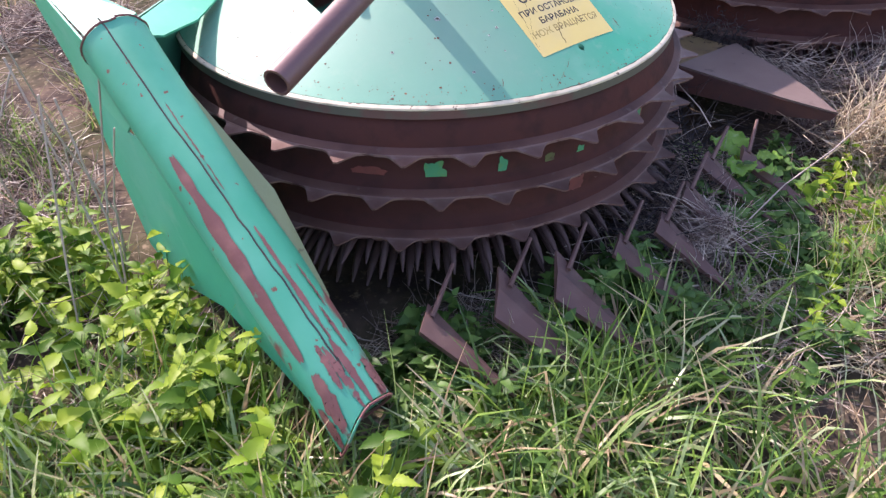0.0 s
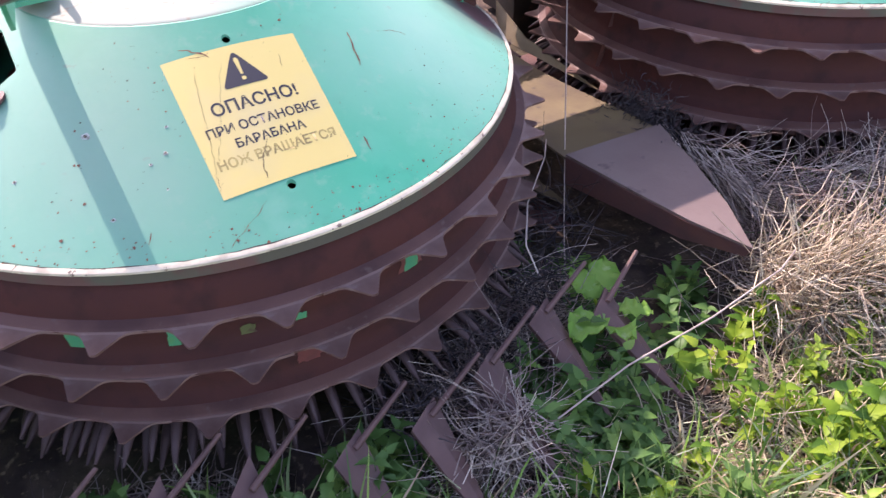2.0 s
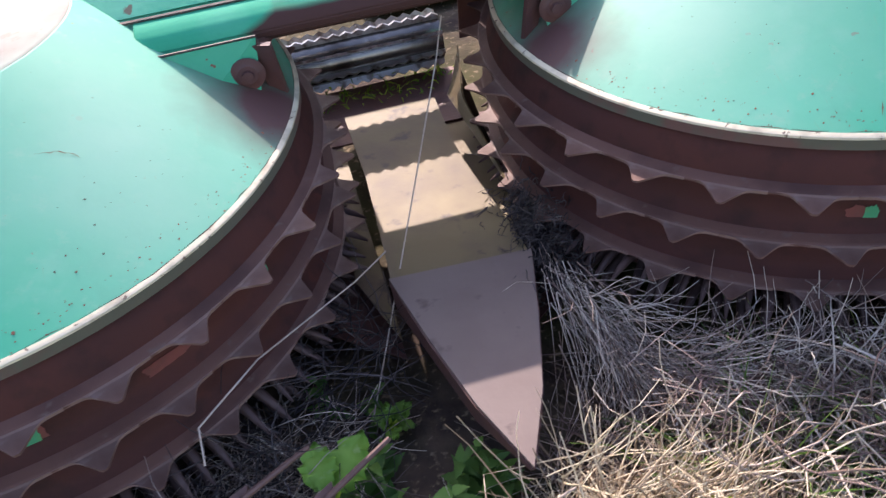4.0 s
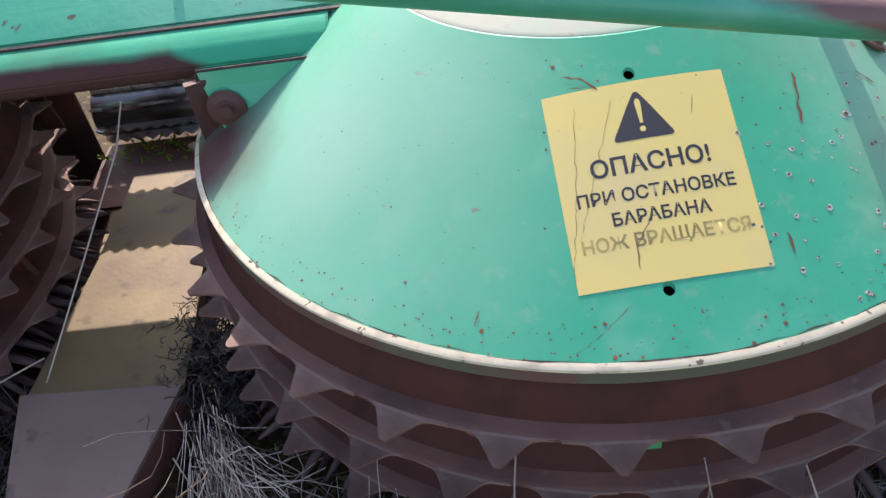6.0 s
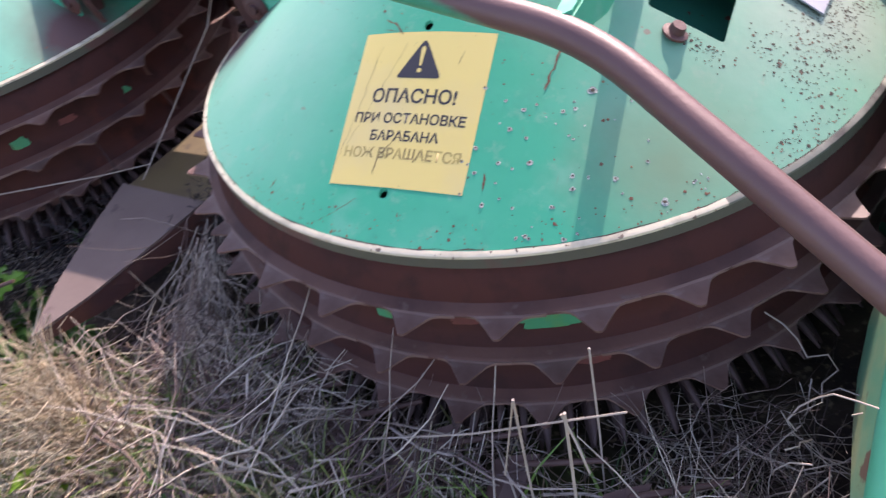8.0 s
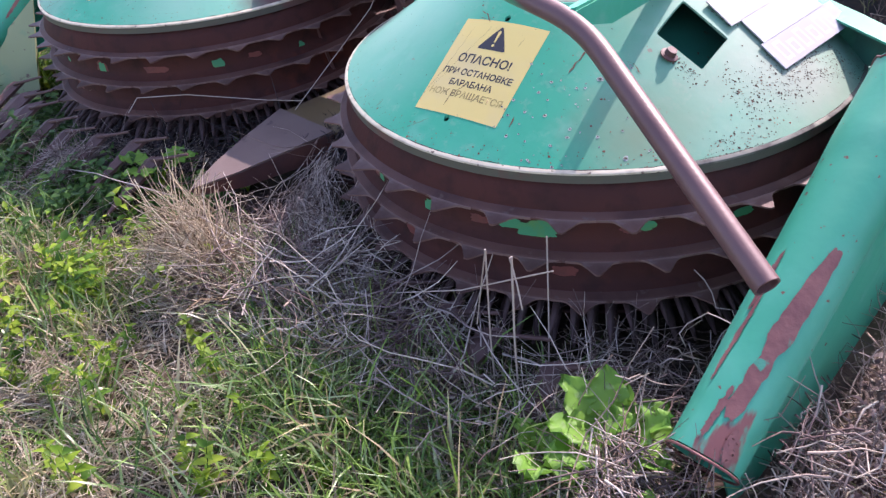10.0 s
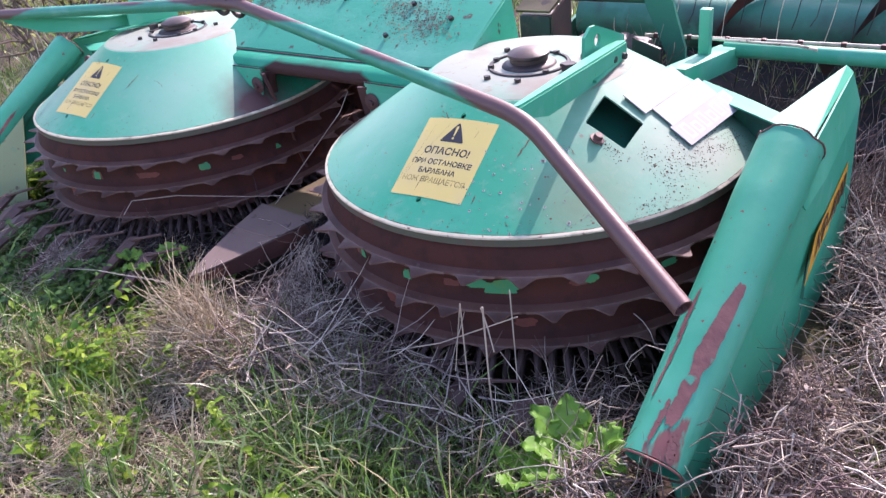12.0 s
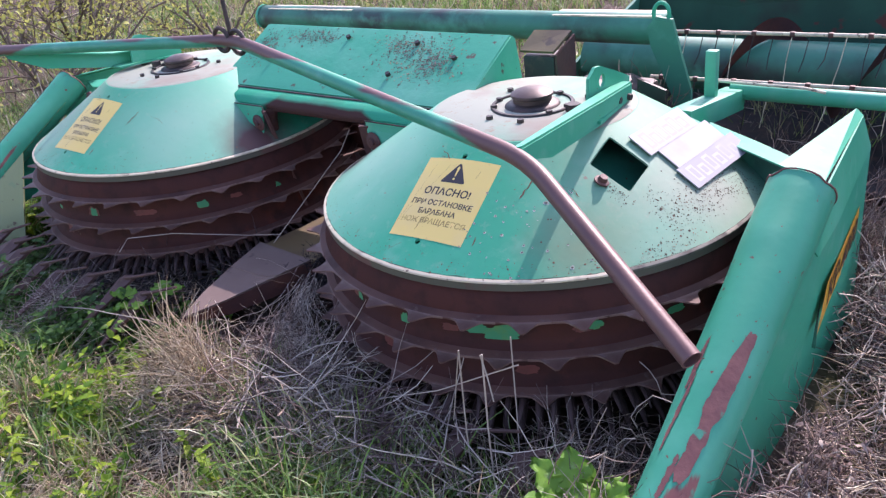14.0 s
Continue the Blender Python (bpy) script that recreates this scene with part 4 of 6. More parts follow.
    if s < 0:
        part("side_panel", F((0.03, -0.06, 0.80), (-0.028, 0.60, 0.77), (-0.006, 0.47, 0.725), (-0.004, 0.24, 0.60), (0.004, -0.10, 0.59), (0.010, -0.22, 0.68)), GREEN, d)
        sheet = part("outer_sheet", F((-0.006, 0.24, 0.60), (-0.004, 0.14, 0.40), (-0.002, 0.0, 0.20), (-0.002, -0.20, 0.195), (-0.008, -0.45, 0.28), (-0.030, -0.90, 0.235), (-0.034, -0.90, 0.29), (0.004, -0.30, 0.62), (0.004, -0.10, 0.59)), GREEN, d)
    else:
        part("side_panel", F((0.03, -0.06, 0.80), (-0.028, 0.60, 0.77), (0.0, 0.63, 0.66), (0.0, 0.60, 0.56), (0.045, -0.15, 0.64), (0.03, -0.20, 0.70)), GREEN, d)
        sheet = part("outer_sheet", F((0.0, 0.63, 0.655), (0.034, 0.0, 0.645), (0.030, -0.16, 0.635), (-0.012, -0.30, 0.60), (-0.022, -0.86, 0.26), (0.0, -0.80, 0.06), (0.02, 0.60, 0.04)), GREEN, d)
    if s < 0:
        part("inner_sheet", F((-0.10, -0.1, 0.76), (-0.155, -0.49, 0.56), (-0.197, -0.60, 0.31), (-0.150, -0.64, 0.10), (-0.08, -0.80, 0.09), (-0.085, -0.87, 0.30)), OLIVE, d)
    else:
        part("inner_sheet", F((-0.10, -0.1, 0.76), (-0.108, -0.21, 0.632), (-0.125, -0.35, 0.48), (-0.138, -0.385, 0.335), (-0.138, -0.425, 0.225), (-0.138, -0.568, 0.270), (-0.13, -0.74, 0.30), (-0.09, -0.87, 0.30)), OLIVE, d)
        # plate in shadow, with its shade put into the dark paint colour
        part("inner_bulkhead", slab([(1.69, 0.03, 0.74), (1.86, 0.03, 0.76), (1.87, 0.03, 0.24), (1.80, 0.03, 0.26), (1.735, 0.03, 0.50)], 0.006), SHADED_GRIMY, d, "green plate inside the divider, its shade put into the colour")
    if s > 0:
        # a slanted orange sign with dark strokes
        o = Vector((x + 0.045 + 0.003, -0.03, 0.42))
        g = lambda u, v, l: Vector((o.x + l - 0.0577 * (u + 0.12), o.y + u, o.z + v))
        bm = bmesh.new()
        bm.faces.new([bm.verts.new(g(u, v, 0.006)) for u, v in ((-0.035, -0.075), (0.13, -0.05), (0.555, -0.04), (0.53, 0.085), (0.05, 0.055))])
        sg = part("sign", bm, ORANGE, sheet, "orange painted sign strip")
        part("lettering", text_mesh("КР-4000", 0.44, 0.072, lambda a, b: g(0.295 + a + 0.18 * b, -0.026 + b + 0.03 * a, 0.008), SIGN_INK, "lettering"), None, sg)
    return d
divider(-1, (-1.882, -0.03, 0.812), (-1.852, -0.925, 0.302))
divider(1, (1.808, -0.03, 0.80), (1.786, -0.892, 0.316))

# ---- centre ----
hs = thing("centre_housing", "green sheet metal housing between the two drums", "housing")
prof = [(-0.006, 0.860), (0.05, 0.898), (0.33, 1.045), (0.36, 1.03), (0.405, 0.80), (0.05, 0.80)]
bm = bmesh.new()
a = [bm.verts.new((-0.67, y, z)) for y, z in prof]
b = [bm.verts.new((0.67, y, z)) for y, z in prof]
bm.faces.new(a); bm.faces.new(b[::-1])
for i in range(len(prof)):
    j = (i + 1) % len(prof)
    bm.faces.new((a[i], b[i], b[j], a[j]))
bmesh.ops.bevel(bm, geom=list(bm.edges), offset=0.006, segments=2, affect="EDGES")
part("upper_cover", bm, MOSSY, hs)
def prism(prof, x0, x1, bevel=0.0, bm=None):
    """A bar along x with a profile of (y, z)."""
    bm = bm or bmesh.new()
    a = [bm.verts.new((x0, y, z)) for y, z in prof]
    b = [bm.verts.new((x1, y, z)) for y, z in prof]
    bm.faces.new(a)
    bm.faces.new(b[::-1])
    for i in range(len(prof)):
        j = (i + 1) % len(prof)
        bm.faces.new((a[i], b[i], b[j], a[j]))
    if bevel:
        bmesh.ops.bevel(bm, geom=list(bm.edges), offset=bevel, segments=2, affect="EDGES")
    return bm
part("lower_cover", prism([(0.045, 0.860), (-0.02, 0.853), (-0.052, 0.845), (-0.072, 0.829), (-0.079, 0.812), (-0.075, 0.796), (-0.060, 0.783), (-0.03, 0.777), (0.30, 0.785), (0.30, 0.860)], -0.52, 0.52, 0.003), LIP, hs, "rolled green edge of the housing, its middle rusted brown")
part("cover_seam", prism([(-0.008, 0.8605), (-0.013, 0.8585), (-0.013, 0.8545), (-0.008, 0.8535)], -0.60, 0.60), DARK, hs, "dark open seam between the covers")
for s_ in (-1, 1):
    part("edge_bracket", tube([(s_ * 0.268, -0.050, 0.800), (s_ * 0.295, -0.055, 0.785), (s_ * 0.306, -0.055, 0.745), (s_ * 0.306, -0.050, 0.68)], (0.020, 0.026, 0.024, 0.016), 14), BROWN, hs, "rusty bracket under the rolled edge")
for s_ in (-1, 1):
    part("side_panel", slab([(s_ * 0.29, -0.10, 0.815), (s_ * 0.50, -0.09, 0.81), (s_ * 0.46, -0.13, 0.68), (s_ * 0.31, -0.11, 0.69)], 0.006), GREEN, hs)
    part("panel_edge", tube([(s_ * 0.286, -0.104, 0.795), (s_ * 0.29, -0.104, 0.817), (s_ * 0.50, -0.094, 0.812)], 0.0028, 6), DARK, hs, "dark gap along the panel")
    part("post", slab([(s_ * 0.265, -0.115, 0.80), (s_ * 0.30, -0.10, 0.80), (s_ * 0.265, 0.0, 0.30), (s_ * 0.235, -0.01, 0.30)], 0.012), BROWN, hs)
    part("bolt_washer", lathe([(0, 0.014), (0.011, 0.014), (0.012, 0.006), (0.020, 0.006), (0.024, 0.003), (0.034, 0.002), (0.036, 0)], 20), BROWN, hs, "rusty washer with a bolt", m=Matrix.Translation((s_ * 0.325, -0.113, 0.745)) @ Matrix.Rotation(radians(90), 4, "X"))
# unseen sheets, added and sized to keep sun off the teeth by the channel
for s_, in_ in ((-1, 0.305), (1, 0.235)):
    part("rear_wall", slab([(s_ * 0.175, 0.435, 0.58), (s_ * (in_ - 0.002), 0.435, 0.58), (s_ * (in_ - 0.002), 0.365, 0.90), (s_ * 0.175, 0.365, 0.90)], 0.008), BROWN, hs, "rusty sheet added to block the sun above the feed rollers")
    part("rear_wall", slab([(s_ * in_, 0.48, 0.42), (s_ * 0.66, 0.48, 0.42), (s_ * 0.66, 0.36, 0.90), (s_ * in_, 0.36, 0.90)], 0.008), BROWN, hs, "rusty sheet added to block the sun beside the feed rollers")
rm = random.Random(77)
bm = bmesh.new()
for _ in range(1700):
    cx, cy, sx, sy = rm.choice(((0.33, 0.19, 0.10, 0.05), (0.42, 0.16, 0.07, 0.05), (0.25, 0.25, 0.08, 0.03), (-0.56, 0.20, 0.05, 0.05), (-0.30, 0.27, 0.10, 0.02)))
    x_, y_ = rm.gauss(cx, sx), rm.gauss(cy, sy)
    if abs(x_) > 0.63 or not 0.07 < y_ < 0.32:
        continue
    q = rm.uniform(0.0012, 0.0048)
    ring_ = [(x_ + q * rm.uniform(0.5, 1.2) * math.cos(k), y_ + q * rm.uniform(0.5, 1.2) * math.sin(k)) for k in [i * 1.047 for i in range(6)]]
    z_ = lambda yy: 0.902 + (yy - 0.05) * 0.5107
    vs_ = [bm.verts.new((a, b, z_(b) + 0.001)) for a, b in ring_]
    m_ = bm.verts.new((x_, y_, z_(y_) + 0.0022))
    for i in range(6):
        bm.faces.new((vs_[i], vs_[(i + 1) % 6], m_))
tagged(part("moss", bm, MOSS, hs, "dark dry moss and dirt"), "dark dry moss and dirt", kind="stuff")
for x_, y_ in ((-0.45, 0.12), (-0.1, 0.27), (0.28, 0.26), (0.25, 0.10), (0.5, 0.2)):
    part("bolt", BOLT_ME, None, hs, m=Matrix.Translation((x_, y_, 0.904 + (y_ - 0.05) * 0.5107)) @ Matrix.Rotation(radians(27), 4, "X"))

sn = thing("centre_snout", "brown pointed steel snout between the drums", "snout")
part("top_plate", slab([(-0.149, -0.368, 0.341), (0.164, -0.384, 0.341), (0.120, -0.56, 0.333), (0.070, -0.73, 0.322), (0.004, -0.878, 0.311), (-0.056, -0.73, 0.322), (-0.104, -0.56, 0.333)], 0.006), PLATE, sn)
part("side_plate", slab([(-0.147, -0.37, 0.337), (-0.104, -0.56, 0.329), (-0.056, -0.73, 0.318), (0.004, -0.876, 0.307), (0.004, -0.862, 0.28), (-0.056, -0.72, 0.262), (-0.143, -0.37, 0.25)], 0.006), BROWN, sn)
part("side_plate", slab([(0.162, -0.386, 0.337), (0.119, -0.56, 0.329), (0.069, -0.73, 0.318), (0.004, -0.876, 0.307), (0.004, -0.862, 0.28), (0.069, -0.72, 0.262), (0.158, -0.386, 0.25)], 0.006), BROWN, sn)
ch = thing("feed_channel", "sunlit brown steel channel floor with a ribbed feed roller", "channel")
part("channel_floor", slab([(-0.145, -0.385, 0.3265), (0.162, -0.385, 0.3265), (0.153, -0.27, 0.3212), (0.141, -0.165, 0.3163), (0.129, -0.06, 0.3114), (0.120, 0.04, 0.3068), (0.117, 0.13, 0.3026), (0.120, 0.25, 0.297), (0.124, 0.40, 0.29), (-0.146, 0.40, 0.29), (-0.135, 0.05, 0.3063)], 0.006), CHANNEL, ch)
# added brown sheets that cover sunlit soil, in place of dark chaff and soil
part("side_tray", slab([(0.15, -0.42, 0.14), (0.42, -0.20, 0.14), (0.42, 0.50, 0.14), (0.12, 0.50, 0.14)], 0.006), BROWN, ch)
part("side_tray", slab([(-0.15, -0.42, 0.14), (-0.42, -0.20, 0.14), (-0.42, 0.50, 0.14), (-0.17, 0.50, 0.14)], 0.006), BROWN, ch)
part("side_ledge", slab([(-0.15, -0.42, 0.20), (-0.222, -0.20, 0.20), (-0.222, 0.20, 0.20), (-0.24, 0.38, 0.20), (-0.17, 0.38, 0.20)], 0.006), CHANNEL, ch)
part("side_ledge", slab([(0.15, -0.42, 0.20), (0.222, -0.20, 0.20), (0.222, 0.20, 0.20), (0.24, 0.38, 0.20), (0.12, 0.38, 0.20)], 0.006), CHANNEL, ch)
part("rear_floor", slab([(-0.34, 0.40, 0.20), (0.25, 0.40, 0.20), (0.25, 0.72, 0.20), (-0.34, 0.72, 0.20)], 0.006), BROWN, ch)
for s_ in (1,):
    part("channel_cheek", slab([(s_ * 0.20, -0.10, 0.30), (s_ * 0.165, 0.40, 0.29), (s_ * 0.24, 0.55, 0.30), (s_ * 0.24, 0.55, 0.36), (s_ * 0.19, 0.30, 0.33)], 0.006), CHANNEL, ch)
part("rear_wall", slab([(-0.345, 0.67, 0.06), (-0.345, 0.67, 0.58), (-0.60, 0.74, 0.58), (-0.60, 0.74, 0.06)], 0.008), BROWN, ch, "dark rusty sheet behind the drum")
part("rear_wall", slab([(-0.60, 0.75, 0.06), (-0.60, 0.75, 0.50), (-0.98, 0.90, 0.48), (-0.98, 0.90, 0.06)], 0.008), BROWN, ch, "dark rusty sheet behind the drum")
def ribbed_roller(yc, zc, x0, x1, r0):
    roll = part("feed_roller", tube([(x0, yc, zc), (x1, yc, zc)], r0, 24), GREY, ch, "dark steel feed roller")
    for k in range(8):
        a_ = k * math.pi / 4 + 0.2
        bm = bmesh.new()
        n_ = 28
        inner, outer = [], []
        for i in range(n_ + 1):
            x_ = x0 + (x1 - x0) * i / n_
            r_ = r0 + 0.024 if i % 2 else r0 + 0.013
            inner.append((x_, r0 - 0.004)), outer.append((x_, r_))
        vs = []
        for off in (-0.004, 0.004):
            row = []
            for x_, r_ in inner + outer[::-1]:
                row.append(bm.verts.new((x_, yc + r_ * math.cos(a_) - off * math.sin(a_), zc + r_ * math.sin(a_) + off * math.cos(a_))))
            vs.append(row)
        m_ = len(vs[0])
        for i in range(n_):
            for row, flip in ((vs[0], 0), (vs[1], 1)):
                q = [row[i], row[i + 1], row[m_ - 2 - i], row[m_ - 1 - i]]
                bm.faces.new(q[::-1] if flip else q)
        for i in range(m_):
            bm.faces.new((vs[0][i], vs[1][i], vs[1][(i + 1) % m_], vs[0][(i + 1) % m_]))
        part("rib", bm, RIB, roll)
ribbed_roller(0.755, 0.30, -0.335, 0.225, 0.072)
ribbed_roller(0.56, 0.60, -0.30, 0.22, 0.068)

# ---- pointed guides before the drums ----
def guide(wide, skew):
    g = thing("crop_guide", "rusty pointed steel guide lying in the weeds", "crop guide", "crop guides")
    bm = bmesh.new()
    prof = [(0.0, wide, 0.012), (-0.14, wide * 0.60, 0.013), (-0.27, 0.003, 0.005)]
    rows = []
    for y, w, h in prof:
        rows.append([bm.verts.new(p) for p in ((-w, y + skew * w, -h), (-w, y + skew * w, 0), (0, y, h), (w, y - skew * w, 0), (w, y - skew * w, -h))])
    for A_, B_ in zip(rows, rows[1:]):
        for i in range(4):
            bm.faces.new((A_[i], A_[i + 1], B_[i + 1], B_[i]))
    bm.faces.new(rows[0][::-1])
    part("point", bm, GUIDE, g, smooth=20)
    part("rod", tube([(wide * 0.9 - 0.025, -0.014, 0.008), (wide * 0.9 + 0.05, 0.016, 0.014), (wide * 0.9 + 0.125, 0.046, 0.020)], (0.0065, 0.006, 0.005), 8), GUIDE, g)
    return g
broad, slim = guide(0.060, -0.75), guide(0.037, -0.5)
used = set()
for x_, y_, z_, kind_, turn_ in ((-1.575, -0.775, 0.285, slim, 14), (-1.390, -0.815, 0.290, broad, 10), (-1.240, -0.860, 0.293, broad, 10), (-1.025, -0.865, 0.285, slim, 6), (-0.868, -0.872, 0.285, slim, 4), (-0.700, -0.825, 0.290, slim, 4), (-0.522, -0.765, 0.292, slim, 2), (-0.375, -0.795, 0.272, slim, 8),
                             (0.46, -0.78, 0.25, slim, 5), (0.64, -0.78, 0.25, slim, -3), (0.82, -0.79, 0.25, slim, 4), (1.0, -0.79, 0.25, broad, 0), (1.18, -0.78, 0.25, slim, -5), (1.38, -0.78, 0.25, slim, 3)):
    M_ = pose(x_, y_, z_, 21, 0, turn_)
    if kind_ in used:
        copy_thing(kind_, M_)
    else:
        kind_.matrix_basis = M_
        used.add(kind_)

rt = thing("machine_frame", "green frame of tubes and plates behind the drums", "frame")
part("cross_tube", tube([(-1.76, 1.2, 0.86), (0.9, 1.2, 0.872)], 0.068, 24), SHADED_GRIMY, rt, "green cross tube with dark patches")
part("tube_cap", lathe([(0, 0.004), (0.06, 0.0), (0.074, -0.01), (0.074, -0.03)], 24), GREEN, rt, m=Matrix.Translation((-1.77, 1.2, 0.86)) @ Matrix.Rotation(radians(-90), 4, "Y"))
part("end_plate", slab([(0.985, 1.12, 0.05), (1.06, 1.12, 0.05), (1.045, 1.12, 0.64), (1.0, 1.12, 0.78), (0.955, 1.12, 0.935), (0.885, 1.12, 0.945), (0.845, 1.12, 0.90), (0.86, 1.12, 0.82), (0.965, 1.12, 0.60)], 0.02), SHADED_GRIMY, rt)
part("end_ring", tube([(0.90 + 0.035 * math.cos(k), 1.13, 0.955 + 0.045 * math.sin(k)) for k in [i * math.pi / 8 for i in range(17)]], 0.009, 8, caps=False), GREEN, rt)
part("leg", slab([(-1.3, 1.2, 0.03), (-1.22, 1.2, 0.03), (-1.22, 1.2, 0.82), (-1.3, 1.2, 0.82)], 0.05), GREEN_WORN, rt)
part("top_plate", slab([(0.35, 1.16, 0.925), (0.88, 1.16, 0.93), (0.88, 1.26, 0.935), (0.35, 1.26, 0.93)], 0.01), PALE, rt)
part("top_plate", slab([(-1.66, 1.16, 0.915), (-0.95, 1.16, 0.92), (-0.95, 1.24, 0.925), (-1.66, 1.24, 0.92)], 0.01), PALE, rt)
gb = thing("gearbox", "dark gearbox with a tan lid behind the housing", "gearbox")
part("case", box((0.155, 0.115, 0.80), (0.525, 0.795, 0.455), 0.012), DARK, gb)
part("lid", slab([(0.442, 0.73, 0.872), (0.602, 0.735, 0.872), (0.622, 0.858, 0.934), (0.452, 0.838, 0.934)], 0.012), CHANNEL, gb)
part("side_cheek", slab([(0.612, 0.735, 0.50), (0.612, 0.735, 0.862), (0.632, 0.858, 0.924), (0.632, 0.858, 0.50)], 0.010), BROWN, gb)
dv = thing("drive_unit", "dark rusty drive unit half hidden behind the gearbox", "drive unit")
part("case", box((0.36, 0.24, 0.60), (0.72, 1.02, 0.38), 0.03), DARK, dv)
part("flange", tube([(0.84, 0.80, 0.66), (0.84, 0.95, 0.66)], 0.085, 20), DARK, dv)
part("shaft", tube([(0.84, 0.70, 0.66), (0.84, 0.85, 0.66)], 0.03, 14), BROWN, dv)
part("cover_plate", slab([(0.92, 0.84, 0.30), (1.06, 0.84, 0.30), (1.05, 0.84, 0.72), (0.93, 0.84, 0.76)], 0.015), DARK, dv)
br = thing("rear_bracket", "green box bracket and pipe reaching past the drum", "bracket")
part("beam", box((0.085, 0.50, 0.085), (1.262, 0.735, 0.695), 0.006, turn=Matrix.Rotation(radians(-3), 4, "Z") @ Matrix.Rotation(radians(-7), 4, "X")), GREEN, br)
part("upright", box((0.042, 0.035, 0.19), (1.252, 0.78, 0.81), 0.003), GREEN, br)
part("pipe", tube([(1.26, 0.98, 0.695), (2.6, 0.98, 0.70), (4.2, 1.0, 0.70)], 0.032, 18), GREEN, br)
part("rod", tube([(1.22, 0.93, 0.745), (1.55, 0.93, 0.742), (1.62, 0.93, 0.73)], 0.006, 8), PALE, br)
part("foot", box((0.06, 0.06, 0.66), (2.35, 0.99, 0.35), 0.004), GREEN_WORN, br)
bd = thing("bridge_plate", "green plate between the drum cover and the divider", "plate")
part("sheet", slab([(1.40, 0.375, 0.775), (1.60, 0.245, 0.775), (1.80, 0.10, 0.775), (1.80, 0.045, 0.77), (1.742, 0.085, 0.765), (1.601, 0.178, 0.765), (1.471, 0.25, 0.77), (1.43, 0.30, 0.775)], 0.006), GREEN, bd)
part("apron", slab([(1.40, 0.37, 0.05), (1.80, 0.095, 0.05), (1.80, 0.095, 0.77), (1.40, 0.37, 0.77)], 0.006), SHADED_GRIMY, bd)
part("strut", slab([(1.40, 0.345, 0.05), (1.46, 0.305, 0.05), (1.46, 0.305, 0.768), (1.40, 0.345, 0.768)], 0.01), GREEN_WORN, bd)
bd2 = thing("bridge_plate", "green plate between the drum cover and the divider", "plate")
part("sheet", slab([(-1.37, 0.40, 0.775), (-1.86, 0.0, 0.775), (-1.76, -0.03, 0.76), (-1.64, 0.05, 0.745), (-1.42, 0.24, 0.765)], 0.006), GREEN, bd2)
part("apron", slab([(-1.38, 0.41, 0.05), (-1.86, 0.03, 0.05), (-1.86, 0.03, 0.77), (-1.38, 0.41, 0.77)], 0.006), SHADED_GRIMY, bd2)
part("strut", slab([(-1.40, 0.36, 0.05), (-1.46, 0.36, 0.05), (-1.46, 0.34, 0.77), (-1.40, 0.34, 0.77)], 0.01), GREEN_WORN, bd2)

# plastic sheets on the second drum
def sheet_frame(u, v, l=0.008):
    """Place on the tangent plane of the outer flank of the second drum: u backwards, v down the slope."""
    a = radians(85)
    n = Vector((math.sin(a), -math.cos(a), 0))
    tn = Vector((math.cos(a), math.sin(a), 0))
    p = Vector((C, 0, 0)) + n * (0.40 + v * COS2) + tn * u
    p.z = RIM + (R - 0.40 - v * COS2) * SLOPE + l
    return p
COS2 = 1 / math.hypot(1, SLOPE)
def plastic_sheet(name, label, u0, u1, v0, v1, material, stroke, n):
    t = thing(name, label, "plastic sheet", "plastic sheets")
    part("sheet", slab([sheet_frame(u0, v0), sheet_frame(u1, v0), sheet_frame(u1, v1), sheet_frame(u0, v1)], 0.003), material, t)
    for i in range(n):
        u = u0 + 0.03 + (u1 - u0 - 0.06) * i / n
        w, a, b = 0.034, v0 + 0.012, v1 - 0.012
        if i % 2:
            a += 0.015
        bm = bmesh.new()
        P_ = [sheet_frame(*q, 0.0099) for q in ((u, a), (u + w, a), (u + w, b), (u, b))]
        I_ = [sheet_frame(*q, 0.0099) for q in ((u + 0.007, a + 0.009), (u + w - 0.007, a + 0.009), (u + w - 0.007, b - 0.009), (u + 0.007, b - 0.009))]
        P_, I_ = [bm.verts.new(p) for p in P_], [bm.verts.new(p) for p in I_]
        for k in range(4):
            bm.faces.new((P_[k], P_[(k + 1) % 4], I_[(k + 1) % 4], I_[k]))
        part("print_mark", bm, stroke, t)
plastic_sheet("plastic_sheet", "white plastic sheet with faded pink print marks", -0.066, 0.225, -0.013, 0.073, PAPER, PINK, 6)
plastic_sheet("plastic_sheet", "blank white plastic sheet on the drum cover", -0.025, 0.265, 0.071, 0.152, PAPER, PAPER, 0)
plastic_sheet("plastic_sheet", "lilac grey plastic sheet with pale print marks", -0.04, 0.305, 0.150, 0.232, PAPER_LILAC, PAPER, 6)

